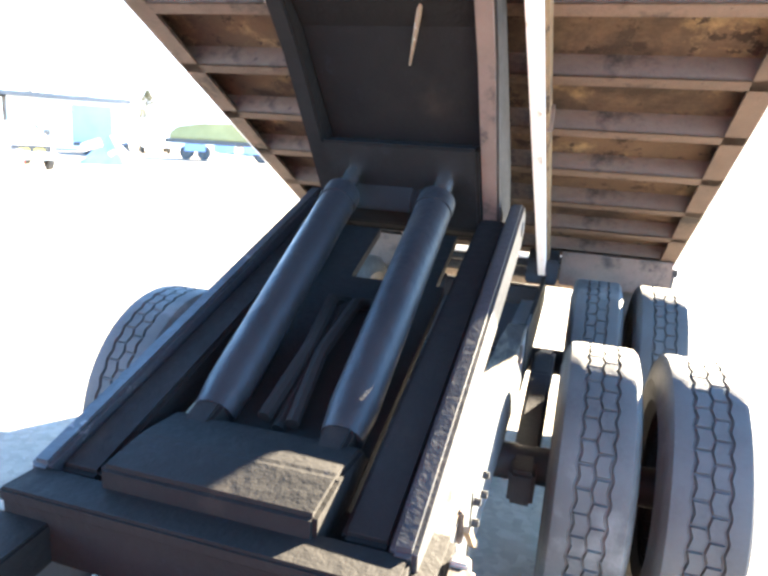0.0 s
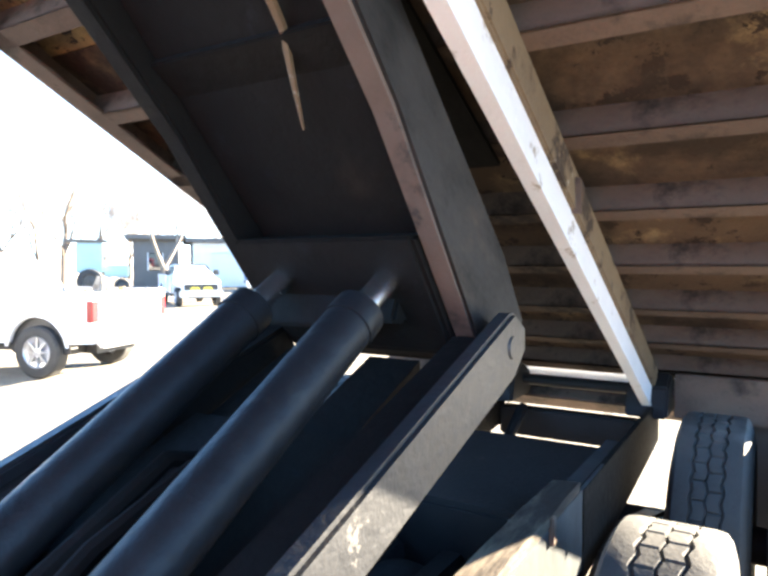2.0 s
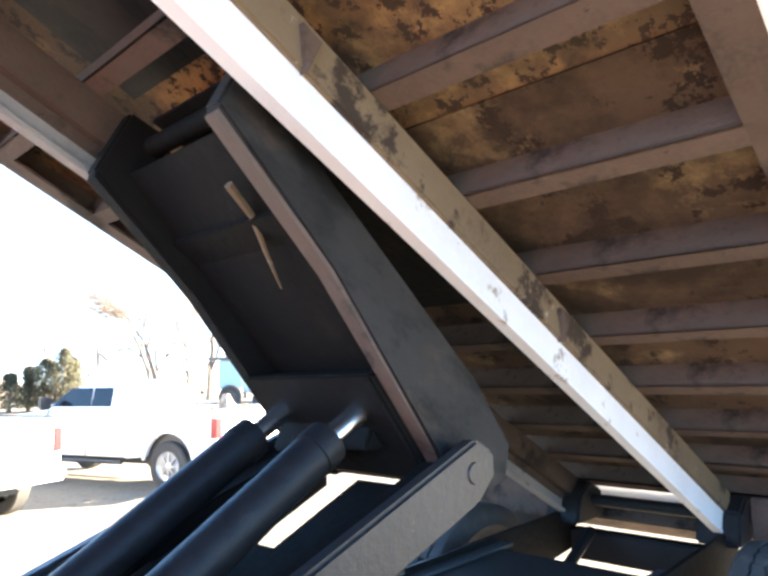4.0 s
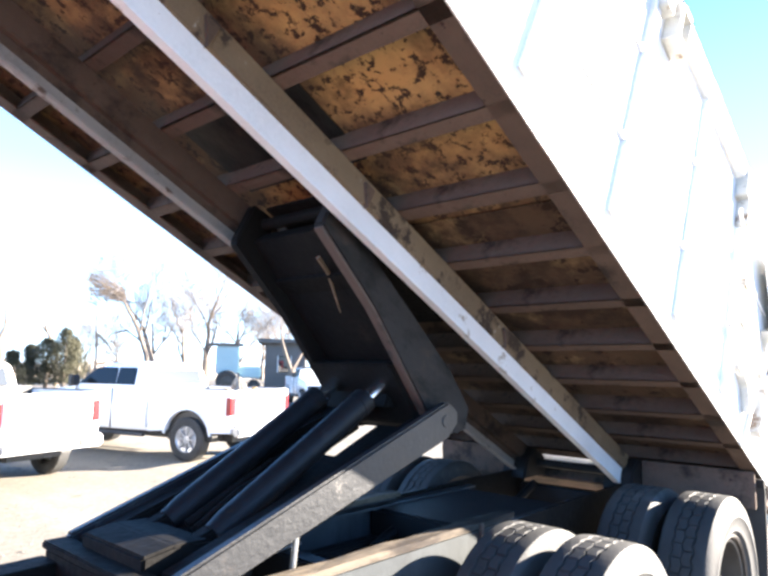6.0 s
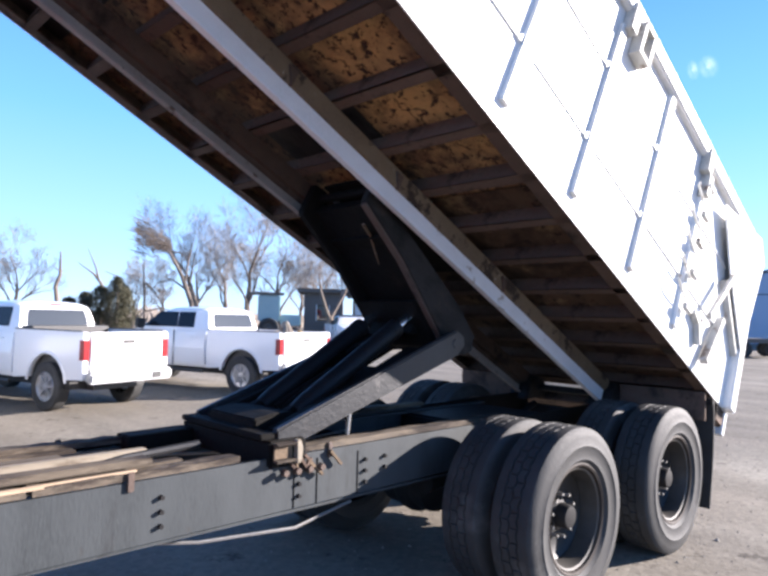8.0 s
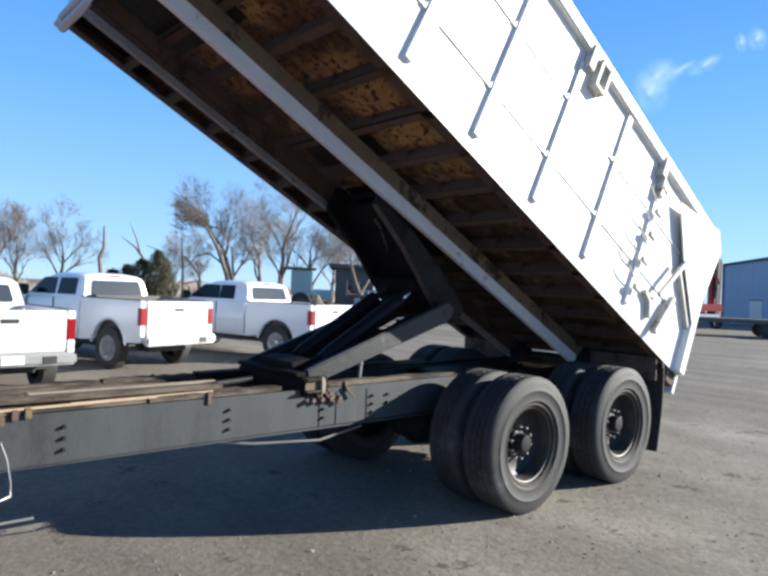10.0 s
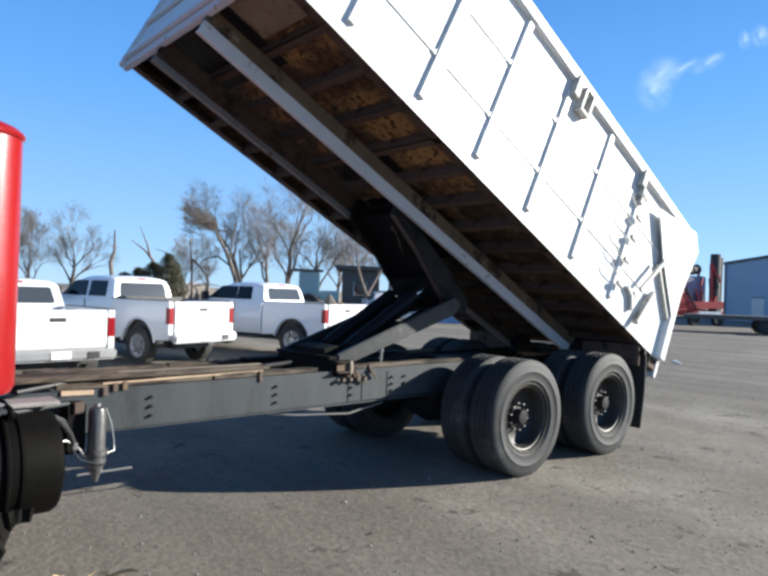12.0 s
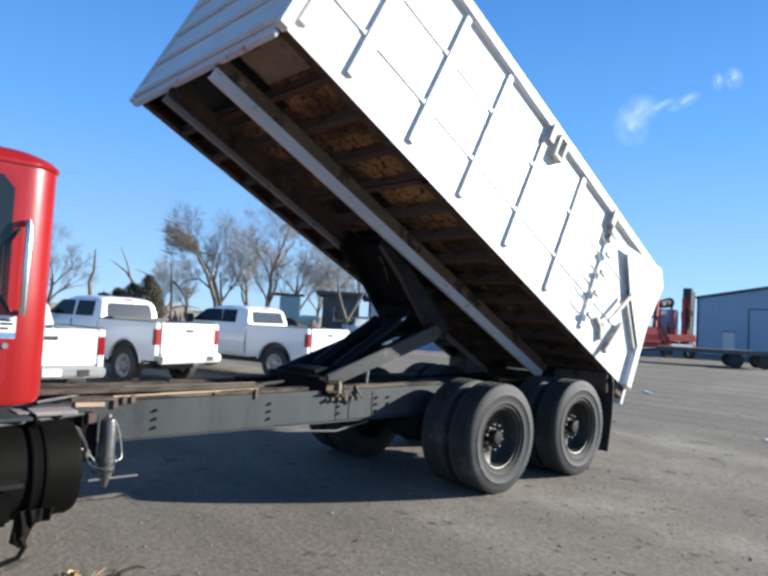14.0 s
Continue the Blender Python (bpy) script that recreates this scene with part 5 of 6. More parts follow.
ROW_A = pose(3.62, 8.13, 0, 0, 0, 16) @ Matrix.Diagonal((0.86, 0.92, 0.90, 1))
ROW_B = pose(0.0, 8.04, 0, 0, 0, 16) @ Matrix.Diagonal((0.83, 0.87, 0.91, 1))
ROW_C = pose(-3.04, 6.19, 0, 0, 0, 5.5) @ Matrix.Scale(0.84, 4)
pickup(ROW_A, "white extended-cab pickup with junk in its bed", pillar=0.52, post=0.015)
# crumpled tan sheeting and boards in that bed
junk = empty("junk_load", ROW_A @ Matrix.Translation((1.0, 0.0, 0.781)), "crumpled tan sheeting and boards in the pickup bed", "junk")
rnd = random.Random(21)
for k, (x, y, r, h) in enumerate(((-0.2, 0.5, 0.42, 0.50), (0.35, 0.1, 0.40, 0.62), (0.05, -0.45, 0.45, 0.86), (0.5, -0.55, 0.30, 0.66))):
    bm = B()
    bmesh.ops.create_cone(bm, cap_ends=False, segments=13, radius1=r, radius2=0.05, depth=h, matrix=Matrix.Translation((x, y, h / 2)))
    bmesh.ops.subdivide_edges(bm, edges=bm.edges[:], cuts=3, use_grid_fill=True)
    for v in bm.verts:
        f = 1 + 0.20 * math.sin(9 * v.co.x + 7 * v.co.z + k) + rnd.uniform(-0.10, 0.10)
        v.co.x, v.co.y = x + (v.co.x - x) * f + 0.25 * v.co.z ** 2 * (0.5 - 0.3 * k), y + (v.co.y - y) * f
    part("sheeting", bm, STRAW if k % 2 else PALEPLATE, junk, "" if k % 2 else "pale crumpled canvas")
for k in range(4):
    part("board", bar(B(), (-0.5 + 0.34 * k, -0.75, 0.40 + 0.05 * k), (-0.55 + 0.30 * k, 0.95, 0.48 + 0.05 * (k % 3)), 0.12, 0.03), TIMBER, junk)
crew_cab = pickup(ROW_B, "white crew-cab pickup with a towing bumper")
part("tool_box", slab(B(), 0.12, 1.88, 0.60, 0.97, 1.20, 1.47, 0.02), BLACK, crew_cab, "black tool box across the bed")
pickup(ROW_C, "white pickup parked at the end of the row", crew=False)

# ---- far yard: vehicles, trailers, buildings ----
far = pickup(pose(18.4, 20.7, 0, 0, 0, 150) @ Matrix.Scale(0.86, 4), "pale blue and white old pickup facing the yard", crew=False)
part("grille", slab(B(), 0.25, 1.75, 4.20, 4.31, 0.62, 1.02, 0.03), BLACK, far, "dark grille")
for x in (0.52, 1.08):
    part("fog_lamp", slab(B(), x, x + 0.40, 4.30, 4.34, 0.70, 0.90, 0.04), YELLOW, far, "yellow lamp cover")
tagged(far, group="")
# blue box trailer
box_trailer = empty("box_trailer", pose(29.8, 26.5, 0, 0, 0, 20), "light blue box trailer parked at the yard edge", "trailer")
part("trailer_body", slab(B(), -2.2, 2.2, -1.1, 1.1, 0.7, 2.7, 0.04), BLUEBOX, box_trailer)
for x in (-2.1, -1.05, 0, 1.05, 2.1):
    part("trailer_rib", slab(B(), x - 0.03, x + 0.03, -1.125, -1.1, 0.75, 2.65), BLUEBOX, box_trailer)
part("trailer_bed", slab(B(), -2.4, 2.6, -1.0, 1.0, 0.5, 0.69, 0.02), BLACK, box_trailer)
for x in (-0.7, 0.3):
    for y in (-0.95, 0.95):
        w = road_wheel(box_trailer)
        w.location = (x, y, 0.40)
# white box van beside it
van = empty("white_van", pose(37.5, 29.0, 0, 0, 0, 40), "plain white delivery van seen from its side", "van")
bm = B()
prism(bm, [(-2.6, 0.45), (2.2, 0.45), (2.5, 0.7), (2.45, 1.1), (1.7, 1.35), (1.2, 2.25), (-2.5, 2.3), (-2.6, 2.1)], -0.95, 0.95, 0.05)
part("van_body", bm, CARWHITE, van)
part("windscreen", bar(B(), (1.66, 0, 1.42), (1.30, 0, 2.1), 1.6, 0.03, up=(1, 0, 0.5)), CARGLASS, van)
for y in (-0.975, 0.975):
    part("door_window", slab(B(), 0.5, 1.2, *sorted((y * 0.98, y)), 1.4, 2.0), CARGLASS, van)
for x in (-1.7, 1.6):
    for y in (-0.85, 0.85):
        w = road_wheel(van)
        w.location = (x, y, 0.40)
# flatbed under an olive tarp
flat = empty("covered_flatbed", pose(33.6, 21.0, 0, 0, 0, -59), "flatbed trailer with an olive tarp over its load", "trailer")
bm = B()
prism(bm, [(-3.2, 1.2), (3.2, 1.2), (3.15, 1.55), (2.4, 2.1), (0.6, 2.25), (-1.4, 2.15), (-2.7, 1.9), (-3.15, 1.5)], -1.2, 1.2, 0.08)
part("tarp", bm, OLIVE, flat, "faded olive tarp")
part("flatbed_deck", slab(B(), -3.4, 3.4, -1.2, 1.2, 0.95, 1.19, 0.02), BLACK, flat)
for x in (-2.2, -1.2, 2.2):
    for y in (-1.0, 1.0):
        w = road_wheel(flat)
        w.location = (x, y, 0.40)
for x in (-1.7, 0.0, 1.7):
    part("toolbox", slab(B(), x - 0.6, x + 0.6, -1.15, -0.7, 0.5, 0.94, 0.02), BLUEBOX, flat)


def house(m, label, w, d, h, wall_mat, roof_mat, openings, flat_roof=True):
    """A low house: front wall towards -y with real openings left between wall pieces."""
    root = empty("house", m, label, "house")
    xs = sorted({0, w, *[v for o in openings for v in o[:2]]})
    k = 0
    for xa, xb in zip(xs, xs[1:]):
        op = [o for o in openings if o[0] <= xa and o[1] >= xb]
        spans = [(0, h)] if not op else [(0, op[0][2]), (op[0][3], h)]
        for za, zb in spans:
            if zb - za > 0.01:
                part("wall", slab(B(), xa, xb, 0, 0.2, za, zb), wall_mat, root)
        if op:
            win = part("window" if op[0][2] > 0.3 else "garage_door", slab(B(), xa + 0.05, xb - 0.05, 0.08, 0.12, op[0][2] + 0.05, op[0][3] - 0.05), DARKGLASS if op[0][2] > 0.3 else WALLWHITE, root)
            part("window_frame", slab(B(), xa, xa + 0.06, -0.02, 0.1, op[0][2], op[0][3]), WALLWHITE, win)
            part("window_frame", slab(B(), xb - 0.06, xb, -0.02, 0.1, op[0][2], op[0][3]), WALLWHITE, win)
    part("wall", slab(B(), 0, 0.2, 0.2, d, 0, h), wall_mat, root)
    part("wall", slab(B(), w - 0.2, w, 0.2, d, 0, h), wall_mat, root)
    part("wall", slab(B(), 0.2, w - 0.2, d - 0.2, d, 0, h), wall_mat, root)
    if flat_roof:
        part("roof", slab(B(), -0.5, w + 0.5, -0.5, d + 0.5, h, h + 0.3, 0.03), roof_mat, root)
    else:
        bm = B()
        a = [bm.verts.new(p) for p in ((-0.4, -0.5, h), (w + 0.4, -0.5, h), (w + 0.4, d / 2, h + d * 0.22), (-0.4, d / 2, h + d * 0.22), (-0.4, d + 0.5, h), (w + 0.4, d + 0.5, h))]
        for q in ((0, 1, 2, 3), (3, 2, 5, 4), (0, 3, 4), (1, 5, 2), (0, 4, 5, 1)):
            bm.faces.new([a[i] for i in q])
        part("roof", bm, roof_mat, root)
    return root


house(pose(26.2, 35.6, 0, 0, 0, -40), "dark brown low house with a flat roof", 2.9, 6, 3.3, WALLDARK, WALLDARK, [(0.9, 1.9, 1.2, 2.4)])
house(pose(29.0, 33.0, 0, 0, 0, -40), "white garage with a dark flat roof edge", 6.5, 6, 3.1, WALLWHITE, WALLDARK, [(1.2, 3.8, 0.0, 2.4)])
house(pose(47.0, 38.0, 0, 0, 0, -45), "pale house behind the parked trailers", 9, 7, 3.2, WALLWHITE, SHEDBLUE, [(1.5, 2.6, 1.0, 2.2), (5.0, 6.4, 1.0, 2.2)], flat_roof=False)
# teal farm machine in front of the dark house
mach = empty("teal_tractor", pose(21.1, 32.7, 0, 0, 0, -35) @ Matrix.Scale(0.8, 4), "pale teal tractor cab with junk around it", "tractor")
part("tractor_cab", slab(B(), -0.9, 0.9, -0.8, 0.8, 1.4, 3.6, 0.1), TEAL, mach)
part("tractor_roof", slab(B(), -1.7, 1.2, -1.0, 1.0, 3.6, 3.8, 0.05), WALLDARK, mach)
part("tractor_hood", slab(B(), 0.9, 2.6, -0.45, 0.45, 1.1, 2.0, 0.1), TEAL, mach)
for y in (-0.95, 0.95):
    w = road_wheel(mach)
    w.location, w.scale = (0, y, 0.86), (2.15, 2, 2.15)
    w = road_wheel(mach)
    w.location, w.scale = (2.1, y, 0.5), (1.25, 1, 1.25)
# small yellow board propped behind the old pickup
board = empty("yellow_board", pose(16.9, 19.9, 0, 0, 0, -42), "yellow board on a dark stand beside the old pickup", "board")
part("board", slab(B(), -0.38, 0.38, -0.03, 0.03, 1.0, 1.38, 0.02), YELLOW, board)
for x in (-0.3, 0.3):
    part("post", bar(B(), (x, 0.05, -0.02), (x, 0.05, 1.2), 0.05, 0.04), BLACK, board)

# blue tarp over a heap, with a small white sign before it
heap = empty("tarp_heap", pose(22.2, 20.0, 0, 0, 0, -40), "blue tarp drawn to a peak over a heap", "tarp")
bm = B()
bmesh.ops.create_cone(bm, cap_ends=False, segments=14, radius1=1.25, radius2=0.06, depth=1.25, matrix=Matrix.Translation((0, 0, 0.62)))
bmesh.ops.subdivide_edges(bm, edges=bm.edges[:], cuts=2, use_grid_fill=True)
rnd = random.Random(12)
for v in bm.verts:
    a = math.atan2(v.co.y, v.co.x)
    f = 1 + 0.10 * math.sin(5 * a + 1) + 0.06 * math.sin(9 * a) + rnd.uniform(-0.03, 0.03)
    v.co.x, v.co.y = v.co.x * f, v.co.y * f * 0.8
part("tarp", bm, TARPBLUE, heap, smooth=True)
part("tarp_fold", bar(B(), (-0.15, -0.7, 0.45), (0.12, -0.62, 0.62), 0.18, 0.02, up=(0, -1, 0.4)), WALLWHITE, heap, "pale folded patch")
sign = empty("white_sign", pose(20.6, 19.6, 0, 0, 0, -42), "small white sign on a post", "sign")
part("post", bar(B(), (0, 0, -0.02), (0, 0, 0.7), 0.25, 0.08), WALLWHITE, sign)
part("board", bar(B(), (-0.38, -0.06, 0.72), (0.38, -0.06, 1.0), 0.05, 0.34), WALLWHITE, sign)
# forked bare trunk in front of the white garage
fork = empty("forked_tree", pose(24.5, 30.5, 0), "dark forked tree trunk without leaves", "tree")
part("trunk", tube(B(), [(0, 0, -0.1), (0.05, 0, 0.8), (0.0, 0, 1.5)], [0.26, 0.22, 0.20], 8), BARK, fork)
part("limb", tube(B(), [(0, 0, 1.3), (-0.35, 0.1, 2.2), (-0.75, 0.1, 3.2), (-0.9, 0.2, 4.4)], [0.16, 0.12, 0.09, 0.03], 7), BARK, fork)
part("limb", tube(B(), [(0, 0, 1.4), (0.5, -0.1, 2.2), (1.2, -0.1, 3.2), (1.9, 0, 4.9)], [0.16, 0.12, 0.08, 0.03], 7), BARK, fork)
part("limb", tube(B(), [(0.9, -0.1, 2.8), (1.2, 0.2, 3.8), (1.0, 0.3, 4.8)], [0.07, 0.05, 0.02], 6), BARK, fork)

# metal shed
shed = empty("metal_shed", pose(60, 20.0, 0), "blue-grey metal shed with a dark eave and a side door", "shed")


def gable(outline, x0, x1):
    """A plate with its outline in y and z, from x0 to x1."""
    bm = prism(B(), outline, x0, x1)
    for v in bm.verts:
        v.co = (v.co.y, v.co.x, v.co.z)
    bmesh.ops.recalc_face_normals(bm, faces=bm.faces)
    return bm


for x0 in (0, 14):
    part("wall", gable([(-26, 0), (0, 0), (0, 5.3), (-13, 7.3), (-26, 5.3)], x0, x0 + 0.15), SHEDBLUE, shed)
part("wall", slab(B(), 0.15, 14, -0.15, 0, 0, 5.3), SHEDBLUE, shed)
part("wall", slab(B(), 0.15, 14, -26, -25.85, 0, 5.3), SHEDBLUE, shed)
part("roof", gable([(-26.3, 5.27), (-13, 7.32), (0.3, 5.27), (0.3, 5.47), (-13, 7.55), (-26.3, 5.47)], -0.25, 14.4), SHEDDARK, shed)
rib = mesh_of("siding_rib", slab(B(), -0.015, 0.0, -0.03, 0.03, 0.0, 5.25), SHEDBLUE)
for k in range(43):
    ob = part("siding_rib", None, None, shed, data=rib)
    ob.location = (0, -0.1 - 0.6 * k, 0)
part("door", slab(B(), -0.07, -0.02, -8.6, -4.6, 0, 4.3), SHEDBLUE, shed)
for y in (-8.7, -4.6):
    part("door_frame", slab(B(), -0.10, -0.02, y, y + 0.1, 0, 4.3), SHEDDARK, shed)
part("door_frame", slab(B(), -0.10, -0.02, -8.7, -4.5, 4.302, 4.4), SHEDDARK, shed)
part("walk_door", slab(B(), -0.06, -0.02, -3.35, -2.35, 0.1, 2.15), WALLWHITE, shed, "pale walk-in door")
part("door_frame", slab(B(), -0.08, -0.02, -3.43, -2.27, 2.152, 2.24), SHEDDARK, shed)
part("corner_trim", slab(B(), -0.09, 0.0, -0.05, 0.09, 0, 5.26), SHEDDARK, shed)

# red farm implement
imp = empty("red_farm_implement", pose(40.2, 15.0, 0, 0, 0, -25), "red folded farm implement with black rollers standing upright", "farm machine")
part("frame_beam", bar(B(), (-3.0, 0, 0.85), (3.0, 0, 0.85), 0.35, 0.3, bevel=0.03), MACHINERED, imp)
part("frame_beam", bar(B(), (-2.4, 0.8, 1.0), (2.4, 0.8, 1.0), 0.25, 0.25, bevel=0.03), MACHINERED, imp)
for x in (-2.2, -1.4, -0.6, 0.6):
    part("tine_post", bar(B(), (x, 0, 1.0), (x + 0.5, 0.1, 3.6), 0.12, 0.12), MACHINERED, imp)
    part("tine_arm", bar(B(), (x + 0.4, 0.05, 3.2), (x - 0.5, 0.3, 2.2), 0.08, 0.08), MACHINERED, imp)
for x, y, z0, z1, r in ((2.4, 0.1, 0.9, 5.0, 0.34), (2.95, 0.4, 0.9, 4.8, 0.3)):
    part("roller", tube(B(), [(x, y, z0), (x + 0.1, y, z1)], r, 12), BLACK, imp, "black upright roller")
part("front_beam", bar(B(), (-1.8, -0.6, 1.35), (2.5, -0.6, 1.45), 0.3, 0.5, bevel=0.04), MACHINERED, imp)
part("hitch_plate", slab(B(), -2.2, -0.4, -0.75, -0.45, 1.0, 2.1, 0.06), MACHINERED, imp)
part("wing_post", bar(B(), (1.85, -0.25, 1.4), (1.95, -0.1, 4.3), 0.22, 0.22, bevel=0.03), MACHINERED, imp)
part("wing_post", bar(B(), (-0.75, -0.3, 1.6), (-0.35, -0.1, 4.1), 0.25, 0.22, bevel=0.03), MACHINERED, imp)
part("brace", bar(B(), (-1.2, -0.7, 3.2), (0.2, -0.75, 1.2), 0.13, 0.1), TIMBER, imp)
rnd = random.Random(31)
for k in range(12):
    x, z = rnd.uniform(0.6, 2.6), rnd.uniform(1.0, 3.4)
    part("tine", bar(B(), (x, -0.35, z), (x + rnd.uniform(-0.5, 0.5), -0.3, z + rnd.uniform(0.4, 1.2)), 0.07, 0.07), MACHINERED if k % 3 else BLACK, imp)
part("axle_cover", slab(B(), 0.3, 2.2, -0.85, -0.70, 0.72, 0.98, 0.03), LABELWHITE, imp)
part("blade_guard", slab(B(), -0.2, 1.5, -0.2, 0.3, 1.6, 3.4, 0.1), material("dull_violet_grey_steel", (0.16, 0.15, 0.24), (0.24, 0.23, 0.33), 2.0, 0.5), imp)
part("disc", tube(B(), [(-0.1, 0, 3.7), (1.1, 0.3, 3.9)], [0.28, 0.36], 12), BLACK, imp)
for x in (-2.4, 0.2, 2.2):
    w = road_wheel(imp, "pale dusty implement wheel" if x == 0.2 else "")
    w.location, w.scale = (x, -0.5, 0.44), (1.1, 1.4, 1.1)
# low flatbed trailer
trail = empty("flatbed_trailer", pose(33.5, 8.6, 0, 0, 0, -62), "low dark flatbed trailer standing in the yard", "trailer")
part("deck", slab(B(), -3.2, 3.0, -1.1, 1.1, 0.72, 0.95, 0.03), WALLDARK, trail)
part("drawbar", bar(B(), (-3.2, 0, 0.75), (-4.8, 0, 0.6), 0.15, 0.12), BLACK, trail)
for x in (0.6, 2.0):
    for y in (-0.95, 0.95):
        w = road_wheel(trail)
        w.location = (x, y, 0.40)
part("headboard", slab(B(), 2.9, 3.05, -1.1, 1.1, 0.951, 1.5, 0.02), WALLDARK, trail)


# ---- trees ----
def tree_meshes(seed, height):
    """A bare tree: trunk and limbs in one mesh, fine twigs in the other."""
    rnd = random.Random(seed)
    limbs, twigs = B(), B()

    def grow(p, d, length, r, level):
        steps = 4 if level < 3 else 3
        pts, rad = [p], [r]
        for s in range(steps):
            bend = 0.10 + 0.07 * level
            d = (d + Vector((rnd.gauss(0, bend), rnd.gauss(0, bend), rnd.gauss(0.05, bend * 0.7)))).normalized()
            p = p + d * length / steps
            pts.append(p)
            rad.append(r * (1 - 0.55 * (s + 1) / steps))
        tube(limbs if level < 3 else twigs, pts, rad, 7 if level < 1 else (5 if level < 3 else 3), caps=False)
        if level >= 5:
            return
        n = (4, 4, 4, 5, 3)[level]
        for k in range(n + (1 if level else 2)):
            f = rnd.uniform(0.35, 1.0) if k else 1.0
            i = min(int(f * steps), steps - 1)
            q = pts[i].lerp(pts[i + 1], f * steps - i)
            axis = d.orthogonal().normalized()
            axis.rotate(Matrix.Rotation(rnd.uniform(0, math.tau), 3, d))
            nd = d.copy()
            nd.rotate(Matrix.Rotation(radians(rnd.uniform(15, 46)), 3, axis))
            nd.z += 0.22
            grow(q, nd.normalized(), length * rnd.uniform(0.52, 0.75), max(rad[i] * rnd.uniform(0.40, 0.60), 0.006), level + 1)

    grow(Vector((0, 0, -0.1)), Vector((rnd.gauss(0, 0.05), rnd.gauss(0, 0.05), 1)).normalized(), height * 0.36, height * 0.021, 0)
    return mesh_of("trunk", limbs, BARK), mesh_of("crown", twigs, TWIG)


KINDS = [tree_meshes(s, h) for s, h in ((3, 12.0), (11, 12.5), (27, 11.0), (41, 9.0))]


def tree(kind, x, y, scale, turn, lean=0.0):
    scale *= 1.22
    root = empty("bare_tree", pose(x, y, 0, lean, 0, turn) @ Matrix.Scale(scale, 4), "leafless grey-brown winter tree with fine pale twigs", "tree", "bare trees behind the yard")
    part("trunk", None, None, root, data=KINDS[kind][0])
    part("crown", None, None, root, data=KINDS[kind][1])


def polar(az, dist):
    return -5.0 + dist * math.sin(radians(az + 2.3)), -4.8 + dist * math.cos(radians(az + 2.3))


for kind, az, dist, sc, turn in ((0, 27.0, 60, 1.0, 10), (1, 30.6, 62, 1.02, 80), (2, 33.4, 64, 0.95, 200), (1, 28.8, 72, 0.85, 300), (0, 36.2, 66, 0.88, 150), (3, 38.8, 60, 0.95, 30), (2, 41.5, 70, 0.9, 270), (3, 24.0, 74, 0.80, 100), (3, 21.6, 66, 0.72, 210), (2, 13.2, 66, 0.80, 20), (3, 10.5, 62, 0.85, 140), (0, 8.0, 70, 0.8, 250), (3, 44.5, 70, 0.7, 320), (1, 35.0, 80, 0.8, 60), (3, 47.5, 75, 0.6, 10)):
    x, y = polar(az, dist)
    tree(kind, x, y, sc, turn)
# one dead pole of a tree
x, y = polar(16.3, 58)
pole = empty("dead_tree", pose(x, y, 0), "thin dead tree trunk with few stubs", "tree")
part("trunk", tube(B(), [(0, 0, -0.1), (0.0, 0, 2.2), (-0.12, 0.1, 3.4), (0.16, 0.05, 4.3), (0.12, 0, 6.1)], [0.20, 0.17, 0.15, 0.12, 0.05], 7), BARK, pole)
part("stub", tube(B(), [(0.1, 0, 4.5), (0.6, 0.2, 4.7)], [0.05, 0.02], 5), BARK, pole)
part("stub", tube(B(), [(0.1, 0, 4.6), (-0.4, -0.2, 4.9)], [0.05, 0.02], 5), BARK, pole)


# a leaning tree whose broken limb holds a clump of dead brown leaves
x, y = polar(26.5, 58)
broken = empty("broken_tree", pose(x, y, 0, 0, 0, -28), "bare tree with dead brown leaves on a snapped limb", "tree")
part("trunk", tube(B(), [(0, 0, -0.1), (-0.35, 0, 2.4), (-1.2, 0.1, 4.7), (-2.3, 0, 6.7)], [0.24, 0.20, 0.15, 0.09], 8), BARK, broken)
part("limb", tube(B(), [(-1.2, 0, 6.5), (-2.2, 0.1, 6.6), (-3.2, 0.2, 6.9), (-4.3, 0.1, 7.6)], [0.04, 0.10, 0.07, 0.03], 6), BARK, broken)
part("limb", tube(B(), [(-0.7, 0, 3.4), (-1.9, 0.3, 4.3), (-3.0, 0.2, 4.0), (-3.6, 0.2, 3.2)], [0.10, 0.07, 0.05, 0.02], 6), BARK, broken)
part("limb", tube(B(), [(-0.9, 0, 4.0), (-0.7, 0.3, 6.0), (-0.2, 0.2, 8.4)], [0.10, 0.07, 0.02], 6), BARK, broken)
rnd = random.Random(77)
verts, faces = [], []
for k in range(950):
    f = rnd.random()
    c = Vector((-2.0 - 2.7 * f, rnd.gauss(0, 0.45), 6.7 + 0.9 * f + rnd.gauss(0.2, 0.22 + 0.75 * f)))
    i = len(verts)
    dv = Vector((rnd.gauss(-0.32, 0.14), rnd.gauss(0, 0.13), rnd.gauss(0.16, 0.15)))
    verts += [tuple(c), tuple(c + Vector((0.02, 0.02, 0.05))), tuple(c + dv * 1.6)]
    faces.append((i, i + 1, i + 2))
me = bpy.data.meshes.new("dead_leaves")
me.from_pydata(verts, [], faces)
me.materials.append(DEADLEAF)
part("crown", None, None, broken, "dead brown leaves", data=me)
x, y = polar(19.7, 56)
